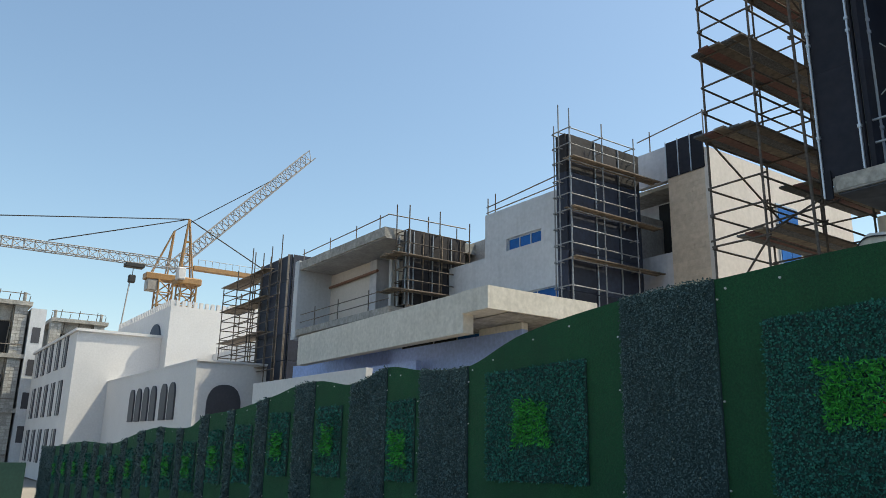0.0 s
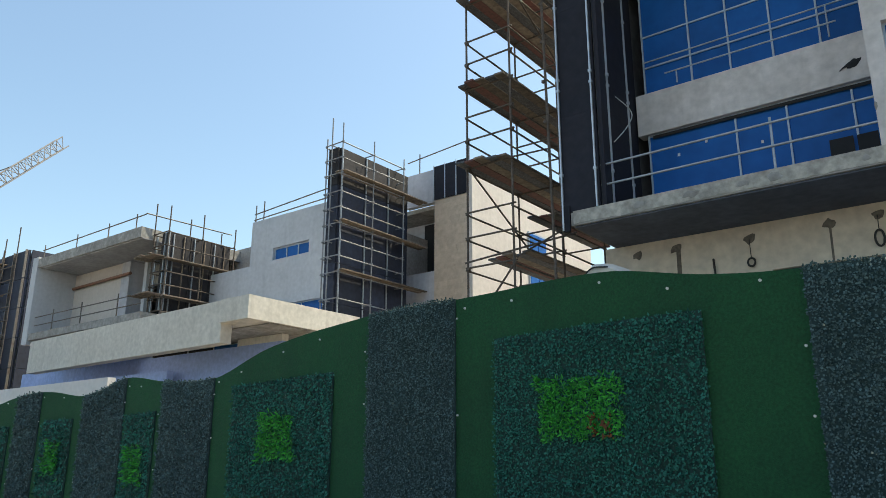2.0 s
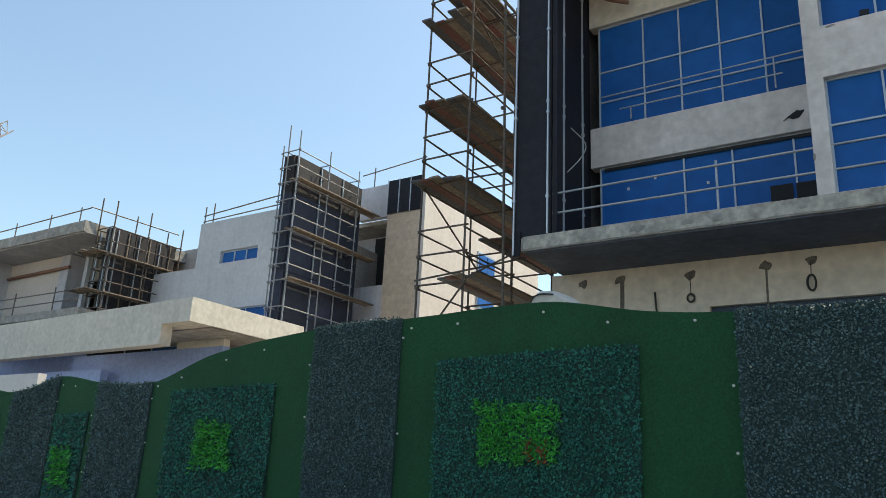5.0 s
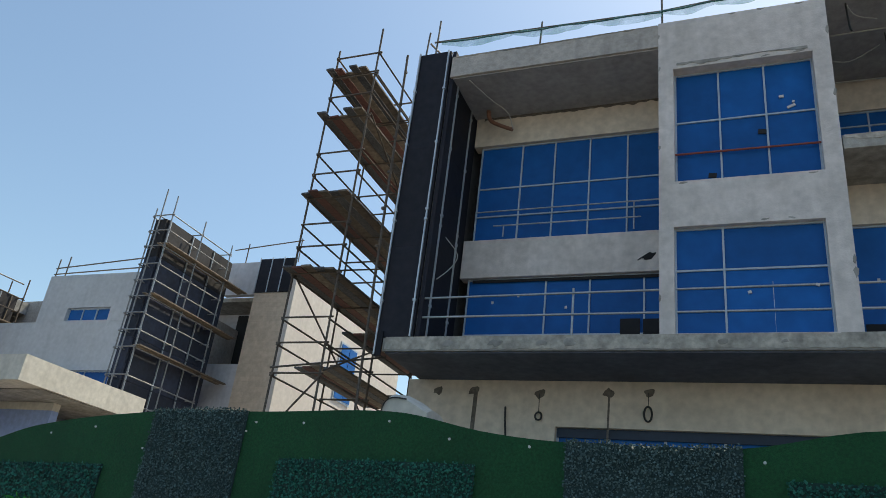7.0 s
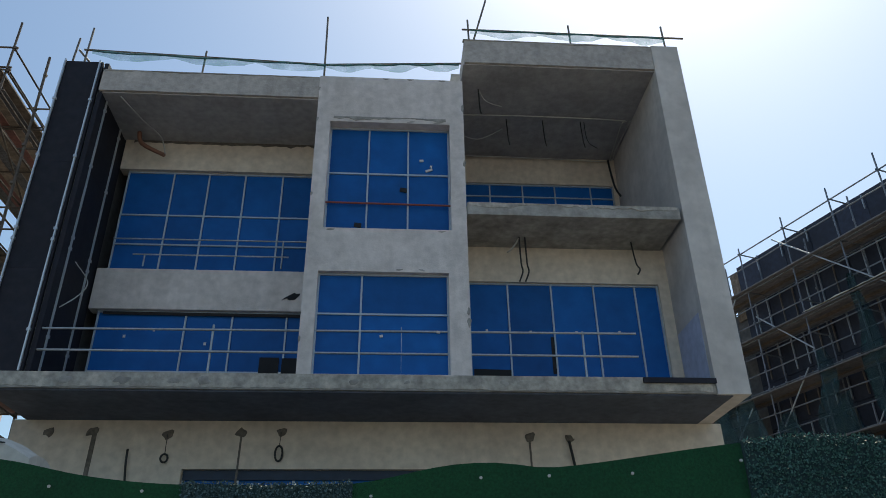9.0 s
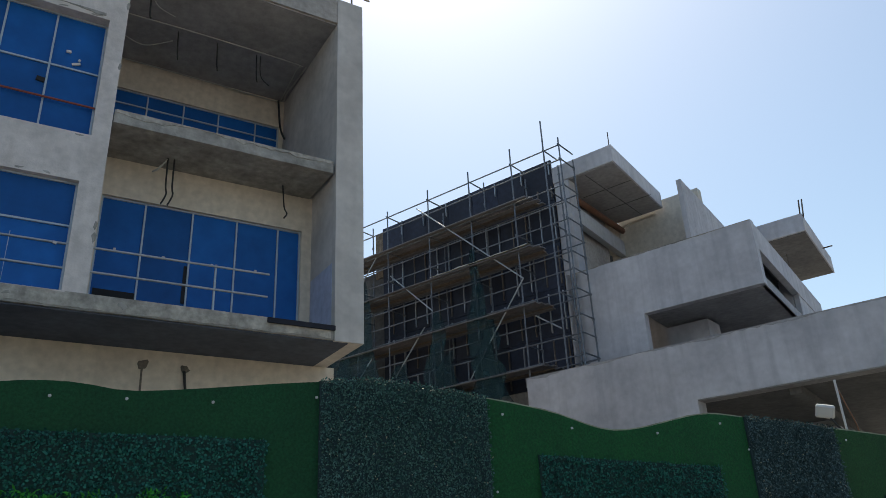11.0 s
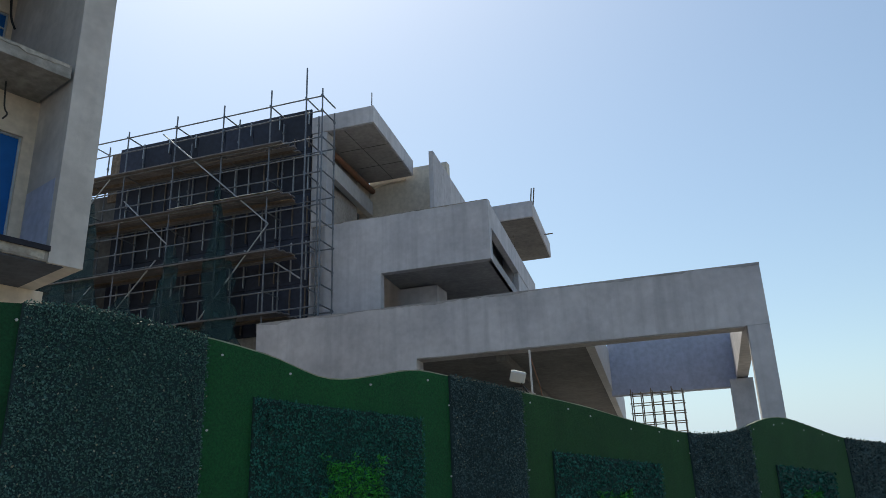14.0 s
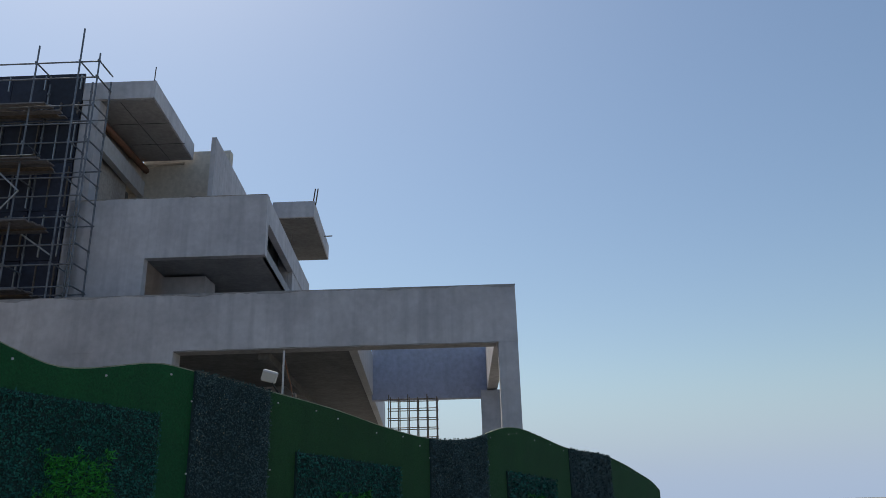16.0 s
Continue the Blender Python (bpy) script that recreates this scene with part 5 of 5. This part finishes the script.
scaffold("scaffold", "tube scaffold with plank platforms round the formwork tower", [-23.05, -22.7, -22.0], [21.2, 23.1, 25.1], 3.0, [14.9, 14.4, 14.3, 15.8, 14.5, 14.4, 15.4, 15.2, 15.0],
         [5.2, 6.0, 6.8, 7.7, 8.8, 9.5, 10.2, 10.9, 11.6, 12.3, 13.1, 13.8, 14.5], [(z, -22.35, -21.75, 21.2, 26.5) for z in (8.9, 11.0, 13.2)], GALVRUST, r=0.03, fit=LEFT)
scaffold("scaffold", "tube scaffold round the small formwork tower", [-32.6, -31.4], [19.05, 20.85, 22.65], 7.0, [13.2, 12.9, 12.6, 12.9, 12.9, 12.6],
         steps(7.9, 12.2, 0.62), [(z, -31.75, -31.2, 18.95, 22.9) for z in (8.6, 10.35)] + [(z, -33.4, -31.7, 18.55, 19.2) for z in (8.7, 10.5)], RUSTY, r=0.032, fit=LEFT)
dark = thing("formwork_tower", "dark column formwork tower wrapped in scaffold", "formwork", (-52, 21, -1))
for k in range(6):
    for i in range(3):
        board("form_panel", -53.9 + i * 1.66, -52.26 + i * 1.66, 20.5, 20.65, 2.6 + k * 1.85, 4.42 + k * 1.85, NAVYPLY, dark)
    for i in range(4):
        board("form_rib", -53.8 + i * 1.6, -53.73 + i * 1.6, 20.3, 20.45, 2.6 + k * 1.85, 4.4 + k * 1.85, STEEL, dark)
    board("form_panel", -48.95, -48.85, 20.7, 23.5, 2.6 + k * 1.85, 4.42 + k * 1.85, NAVYPLY, dark)
part("core", box(-53.7, -49, 20.7, 23.4, -1, 13.5), CONCRETE, dark)
settle(dark, *DARK)
scaffold("scaffold", "tube scaffold with platforms beside the dark tower", [-59.9, -57.0, -54.1], [19.7, 21.2], -1.5, [13.0, 12.6, 13.8, 13.6, 15.0, 14.6],
         steps(1.5, 12.8, 0.72), [(z, -60.3, -53.8, 19.6, 21.3) for z in (3.4, 5.9, 8.4, 10.9, 12.9)], RUSTY, r=0.045, planks_along="x", fit=DARK)
scaffold("scaffold", "tube scaffold hung on the front of the dark tower", [-53.6, -52.0, -50.4, -48.7], [19.7], -1.5, [14.6, 14.2, 14.4, 14.9], steps(2.2, 12.8, 0.85), [(z, -53.8, -51.0, 19.5, 20.25) for z in (3.4, 5.9, 8.4, 10.9, 12.9)], RUSTY, r=0.04, planks_along="x", fit=DARK)
ub = scaffold("scaffold", "wide tube scaffold with plank platforms and torn net", [21.8, 22.8], [11.95, 12.6, 14.1, 16.1, 18.3, 20.6, 22.4, 24.6, 26.4], 1.5,
              [15.9, 16.9, 16.3, 16.1, 16.1, 15.9, 15.6, 15.0, 14.8, 15.4, 15.4, 15.4, 16.0, 15.4, 15.8, 16.0, 15.1, 14.8],
              [4.4, 5.8, 6.5, 7.8, 8.5, 9.15, 10.05, 10.75, 11.4, 12.0, 12.65, 13.3, 13.95, 15.0, 15.6], [(z, 21.6, 22.85, 13.4, 26.5) for z in (7.7, 9.9, 12.05, 14.0)], TUBEBLUE, TURN,
              braces=[((21.72, 18.83, 15.4), (21.72, 13.94, 10.95)), ((21.72, 13.94, 10.95), (21.72, 16.65, 7.7)), ((21.72, 20.38, 12.85), (21.72, 18.2, 10.8)), ((21.72, 18.64, 10.25), (21.72, 20.2, 8.6)), ((22.05, 13.8, 9.6), (22.05, 12.8, 8.9)), ((21.72, 21.2, 13.9), (21.72, 24.6, 10.2)), ((21.72, 21.5, 9.6), (21.72, 24.8, 6.4))], r=0.03, fit=RIGHT, deck=(DECKGREY, DECKGREY, DECKGREY, PLANK), light=True)


def torn_net(pts, label):
    t = thing("debris_net", label, "net", (0, 0, 0), TURN)
    for u0, u1, z0, z1 in pts:
        bm = bmesh.new()
        n, m = 8, 14
        g = [[bm.verts.new((21.68 - 0.12 * noise.noise((i * 0.9, j * 0.4, u0)), u0 + (u1 - u0) * (0.5 + (i / n - 0.5) * min(1.0, 0.18 + 1.1 * (j / m) ** 0.8) * (0.85 + 0.35 * noise.noise((j * 0.45, u0, 4 + (i > n / 2))))) + 0.35 * noise.noise((j * 0.35, u0, 0)), z1 + (z0 - z1) * j / m)) for i in range(n + 1)] for j in range(m + 1)]
        for a, b in zip(g, g[1:]):
            for i in range(n):
                bm.faces.new([a[i], a[i + 1], b[i + 1], b[i]])
        part("net", bm, DARKNET, t)
    settle(t, *RIGHT)


torn_net([(17.0, 19.0, 4.0, 10.7), (15.3, 16.7, 5.0, 12.7), (14.6, 16.6, 5.5, 9.8), (16.4, 18.8, 4.4, 9.0), (20.2, 24.0, 3.0, 13.0), (21.2, 27.0, 3.0, 11.6), (23.0, 28.6, 2.6, 9.4), (18.4, 21.4, 4.0, 9.0)], "torn dark green debris net hanging from the scaffold")


def build_dust_sheet():
    """Pale canvas left lying along a scaffold deck."""
    t = thing("dust_sheet", "pale canvas dust sheet crumpled along a scaffold deck", "dust sheet", (21.6, 15.5, 12.1), TURN)
    bm = bmesh.new()
    rows = []
    for i in range(41):
        f = i / 40
        y = SHEET[0] + (SHEET[1] - SHEET[0]) * f
        ring = []
        for k in range(7):
            g = k / 6
            x = 21.55 + 0.75 * g
            ring.append(bm.verts.new((x, y, 12.11 + 0.16 * math.sin(math.pi * g) ** 0.7 * (0.55 + 0.6 * abs(noise.noise((y * 1.7, g * 2, 1)))) + 0.02 * noise.noise((y * 6, g * 5, 3)))))
        rows.append(ring)
    for p, q in zip(rows, rows[1:]):
        for k in range(6):
            bm.faces.new([p[k], q[k], q[k + 1], p[k + 1]])
    low = [[bm.verts.new((p.co.x, p.co.y, 12.098)) for p in (r[0], r[-1])] for r in rows]
    for a, b, c, d in zip(rows, rows[1:], low, low[1:]):
        bm.faces.new([a[0], c[0], d[0], b[0]])
        bm.faces.new([a[-1], b[-1], d[1], c[1]])
    bmesh.ops.recalc_face_normals(bm, faces=bm.faces)
    part("canvas", bm, CREAM, t)
    settle(t, *RIGHT)


SHEET = (13.6, 18.2)
build_dust_sheet()

# ---- covered stack of material behind the fence ----
stack = thing("covered_stack", "off-white plastic sheeting draped over stacked site material", "material stack", (-5.4, 11.7, 0.8))
bm = bmesh.new()
rows = []
for i in range(25):
    f = i / 24
    x = -5.86 + 0.85 * f
    top = 4.40 + 0.33 * min(1.0, f * 7) ** 0.6 - 0.45 * max(0.0, f - 0.35) ** 1.2
    ring = []
    for k in range(13):
        a = math.pi * k / 12
        y = 11.75 - 0.42 * math.cos(a)
        z = top - 0.14 * (1 - math.sin(a)) + 0.035 * noise.noise((x * 4, y * 4, 2))
        ring.append(bm.verts.new((x, y, z if 0 < k < 12 else 0.75)))
    rows.append(ring)
for p, q in zip(rows, rows[1:]):
    for k in range(12):
        bm.faces.new([p[k], q[k], q[k + 1], p[k + 1]])
bm.faces.new(rows[0])
bm.faces.new(rows[-1][::-1])
bmesh.ops.recalc_face_normals(bm, faces=bm.faces)
part("sheeting", bm, FASCIA, stack)
cable("tie_rope", [(-5.86, 11.32, 4.24), (-5.8, 11.32, 4.5), (-5.66, 11.32, 4.6), (-5.4, 11.32, 4.58)], 0.012, CABLE, stack)

# ---- floodlight behind the fence ----
fl = thing("floodlight", "white site floodlight on a thin pole behind the fence", "floodlight", (9.7, 5.27, 0.3))
tube("pole", (9.70, 5.27, 0.3), (9.54, 5.18, 3.63), 0.014, WHITE, fl)
bm = box(-0.11, 0.11, -0.035, 0.035, -0.085, 0.085, 0.02)
bmesh.ops.transform(bm, matrix=Matrix.Translation((9.49, 5.37, 3.27)) @ pose(0, 0, 0, 30, 14, -55), verts=bm.verts)
part("lamp_housing", bm, WHITE, fl)
cable("lead", [(9.55, 5.18, 3.55), (9.72, 5.22, 3.35), (9.90, 5.25, 3.10), (10.0, 5.28, 2.8)], 0.008, COPPER, fl)
cable("bracket", [(9.62, 5.23, 3.0), (9.58, 5.28, 3.05), (9.52, 5.34, 3.18)], 0.012, CABLE, fl)

# ---- fence with artificial hedge panels ----
fence = thing("fence", "wavy green turf site fence with artificial hedge squares", "fence", (0, 6.2, 0.8))


def sheet(x0, x1, zlo, zhi, off, thick):
    """A board that follows the fence line and its top."""
    n = max(4, int((x1 - x0) / 0.16))
    bm = bmesh.new()
    rows = []
    for i in range(n + 1):
        x = x0 + (x1 - x0) * i / n
        y = fence_y(x) + 0.03 * noise.noise((x * 0.8, 3.1, 0)) - off
        a, b = zlo(x), zhi(x)
        rows.append([bm.verts.new(c) for c in ((x, y, a), (x, y, b), (x, y + thick, b), (x, y + thick, a))])
    for p, q in zip(rows, rows[1:]):
        for k in range(4):
            bm.faces.new([p[k], q[k], q[(k + 1) % 4], p[(k + 1) % 4]])
    bm.faces.new(rows[0][::-1])
    bm.faces.new(rows[-1])
    bmesh.ops.recalc_face_normals(bm, faces=bm.faces)
    return bm


def leaves(name, x0, x1, zlo, zhi, off, per_m2, size, material, parent, label="", long=1.0, slim=0.34, ragged=False):
    """Many small folded leaves standing out of a mat, joined."""
    rng = np.random.default_rng(int(abs(x0) * 100) + 7)
    xm = (x0 + x1) / 2
    area = (x1 - x0) * max(0.1, zhi(xm) - zlo(xm))
    n = int(area * per_m2)
    x = rng.uniform(x0, x1, n)
    f = rng.uniform(0, 1, n)
    lo, hi = np.array([zlo(v) for v in x]), np.array([zhi(v) for v in x])
    z = lo + (hi - lo) * f
    if ragged:   # an uneven outline with gaps
        e = np.minimum(np.minimum(x - x0, x1 - x), np.minimum(z - lo, hi - z)) / 0.13
        k = np.array([noise.noise((a * 7, 0.3, c * 7)) for a, c in zip(x, z)])
        ok = k + np.minimum(e, 1.0) > rng.uniform(0.15, 0.75, n)
        x, z, n = x[ok], z[ok], int(ok.sum())
    y = np.array([fence_y(v) + 0.03 * noise.noise((v * 0.8, 3.1, 0)) for v in x]) - off - rng.uniform(0, 0.03, n)
    yaw, tip = rng.uniform(0, 2 * np.pi, n), rng.uniform(0.15, 0.95, n)
    s = size * rng.uniform(0.6, 1.3, n)
    d = np.stack([np.cos(yaw) * np.sqrt(1 - tip ** 2), -tip, np.sin(yaw) * np.sqrt(1 - tip ** 2)], 1)
    w = np.stack([-np.sin(yaw), np.zeros(n), np.cos(yaw)], 1)
    c = np.stack([x, y, z], 1)
    a, b = c, c + d * (s * long)[:, None]
    mid = c + d * (s * long * 0.5)[:, None]
    v = np.stack([a, mid + w * (s * slim)[:, None], b, mid - w * (s * slim)[:, None]], 1).reshape(-1, 3) - np.array(ORIGIN[parent])
    me = bpy.data.meshes.new(name)
    me.from_pydata(v.tolist(), [], np.arange(4 * n).reshape(-1, 4).tolist())
    me.materials.append(material)
    ob = new(name, me)
    ob.parent = parent
    ORIGIN[ob] = ORIGIN[parent]
    return tagged(ob, label, kind="stuff")


def base_z(x):
    return along(x) - 0.05


def detail(x):
    """Leaf density and size for a panel: fine near the walk, coarse far along the fence."""
    dist = math.hypot(x, fence_y(x))
    k = min(max(dist / 8.0, 1.0), 4.0)
    return 5600 / k ** 1.75, 0.0225 * k ** 0.87


def dark_panel(x0, x1):
    p = part("dark_hedge_panel", sheet(x0, x1, base_z, lambda x: fence_top(x) + 0.005, 0.02, 0.05), GREYBACK, fence, "panel of grey-green artificial leaves")
    n, s = detail((x0 + x1) / 2)
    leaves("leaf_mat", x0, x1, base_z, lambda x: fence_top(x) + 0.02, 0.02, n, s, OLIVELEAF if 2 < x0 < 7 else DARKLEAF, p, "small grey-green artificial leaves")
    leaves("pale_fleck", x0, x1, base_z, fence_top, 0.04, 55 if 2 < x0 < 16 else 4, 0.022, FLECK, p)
    # Pale leaves in a thin strip along the panel's top.
    leaves("pale_fringe", x0, x1, lambda x: fence_top(x) - 0.012, lambda x: fence_top(x) + 0.02, 0.0, 1100, 0.016, FLECK, p, "pale flecks along the top edge")


def turf_panel(x0, x1, sq=None, bright=None, red=False):
    p = part("turf_panel", sheet(x0, x1, base_z, fence_top, 0.0, 0.04), OLIVETURF if x0 > 8 else GREENERTURF if x0 > 2 else TURF, fence, "green artificial turf panel")
    n, s = detail((x0 + x1) / 2)
    if sq:
        a, b, za, zb, ta, tb = sq
        lo, hi = (lambda x: za + (zb - za) * (x - a) / (b - a)), (lambda x: ta + (tb - ta) * (x - a) / (b - a))
        h = part("hedge_square", sheet(a, b, lo, hi, 0.02, 0.02), BACKING, p)
        leaves("leaf_mat", a - 0.01, b + 0.01, lo, hi, 0.02, n * 0.7, s * 1.25, HEDGELEAF, p, "square of deep green artificial leaves")
    if bright:
        a, b, za, zb = bright
        leaves("bright_leaf_patch", a - 0.06, b + 0.06, lambda x: za - 0.05, lambda x: zb + 0.05, 0.045, n * 0.9, s * 1.25, BRIGHTLEAF, p, "bright green artificial fern leaves", 1.7, 0.24, True)
        if red:
            leaves("red_leaf_patch", b - 0.30, b - 0.05, lambda x: za, lambda x: za + 0.2, 0.06, n * 0.16, s * 1.7, REDLEAF, p, "faded reddish leaves", 1.4)
    bm = bmesh.new()
    x = x0 + 0.15
    while x < x1:
        z = fence_top(x) - random.uniform(0.06, 0.16)
        bmesh.ops.create_cone(bm, cap_ends=True, segments=8, radius1=0.013, radius2=0.011, depth=0.014, matrix=Matrix.Translation((x, fence_y(x) - 0.03, z)) @ pose(0, 0, 0, 90))
        x += random.uniform(0.45, 1.1)
    for x in (x0 + 0.04, x1 - 0.04):
        z = base_z(x) + 0.4
        while z < fence_top(x) - 0.2:
            bmesh.ops.create_cone(bm, cap_ends=True, segments=8, radius1=0.011, radius2=0.01, depth=0.014, matrix=Matrix.Translation((x, fence_y(x) - 0.03, z)) @ pose(0, 0, 0, 90))
            z += random.uniform(0.5, 1.3)
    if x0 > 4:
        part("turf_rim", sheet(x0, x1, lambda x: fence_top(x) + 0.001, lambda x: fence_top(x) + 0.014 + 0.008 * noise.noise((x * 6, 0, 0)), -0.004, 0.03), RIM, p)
    tagged(part("washer_row", bm, WASHER, p), kind="stuff")


for a, b in ((-6.49, -5.09), (-1.55, -0.17), (2.93, 4.55), (7.76, 9.12), (13.49, 15.94), (21.05, 24.77), (-11.61, -9.97), (-14.59, -12.98)):
    dark_panel(a, b)
turf_panel(-5.09, -1.55, (-4.56, -2.37, 1.19, 1.28, 2.77, 2.77), (-3.99, -3.15, 1.77, 2.30), True)
turf_panel(-0.17, 2.93, (0.13, 2.48, 1.28, 1.26, 2.72, 2.68), (0.70, 1.86, 1.70, 2.23))
turf_panel(4.55, 7.76, (5.07, 7.27, 1.13, 1.11, 2.61, 2.52), (5.89, 6.65, 1.58, 2.04))
turf_panel(9.12, 13.49, (9.71, 12.46, 0.82, 0.79, 2.23, 2.10), (10.59, 11.50, 1.20, 1.68))
turf_panel(15.94, 21.05, (16.92, 19.86, 0.77, 0.69, 2.17, 2.04), (17.88, 18.93, 1.16, 1.66))
turf_panel(24.77, 31.0, None, None)
turf_panel(-9.97, -6.49, (-9.39, -7.15, 1.11, 1.15, 2.61, 2.64), (-8.66, -7.87, 1.58, 2.16))
turf_panel(-12.98, -11.61, (-12.85, -11.80, 0.94, 0.97, 2.34, 2.37), (-12.67, -12.05, 1.21, 1.76))
centres = [-15.5, -18.1, -20.4, -22.5, -24.8, -27.0, -29.4, -31.9, -34.3, -36.8, -39.4, -42.2, -45.0, -47.8]
edge = -14.59
for i, c in enumerate(centres):
    x1, x0 = min(edge, c + 0.8), c - 0.8
    if edge - x1 > 0.35:
        dark_panel(x1, edge)
    else:
        x1 = edge
    t = fence_top(c)
    turf_panel(x0, x1, (c - 0.55, c + 0.55, t - 1.95, t - 1.95, t - 0.5, t - 0.5), (c - 0.3, c + 0.3, t - 1.55, t - 0.95))
    edge = x0
dark_panel(-53, edge)
end_fence = thing("fence", "dark hedge-covered fence closing the far end of the street", "fence", (-56, 5, -2.6))
bm = box(-56.1, -56.0, -6, 7.5, -2.9, 0.1)
p = part("hedge_panel", bm, BACKING, end_fence)
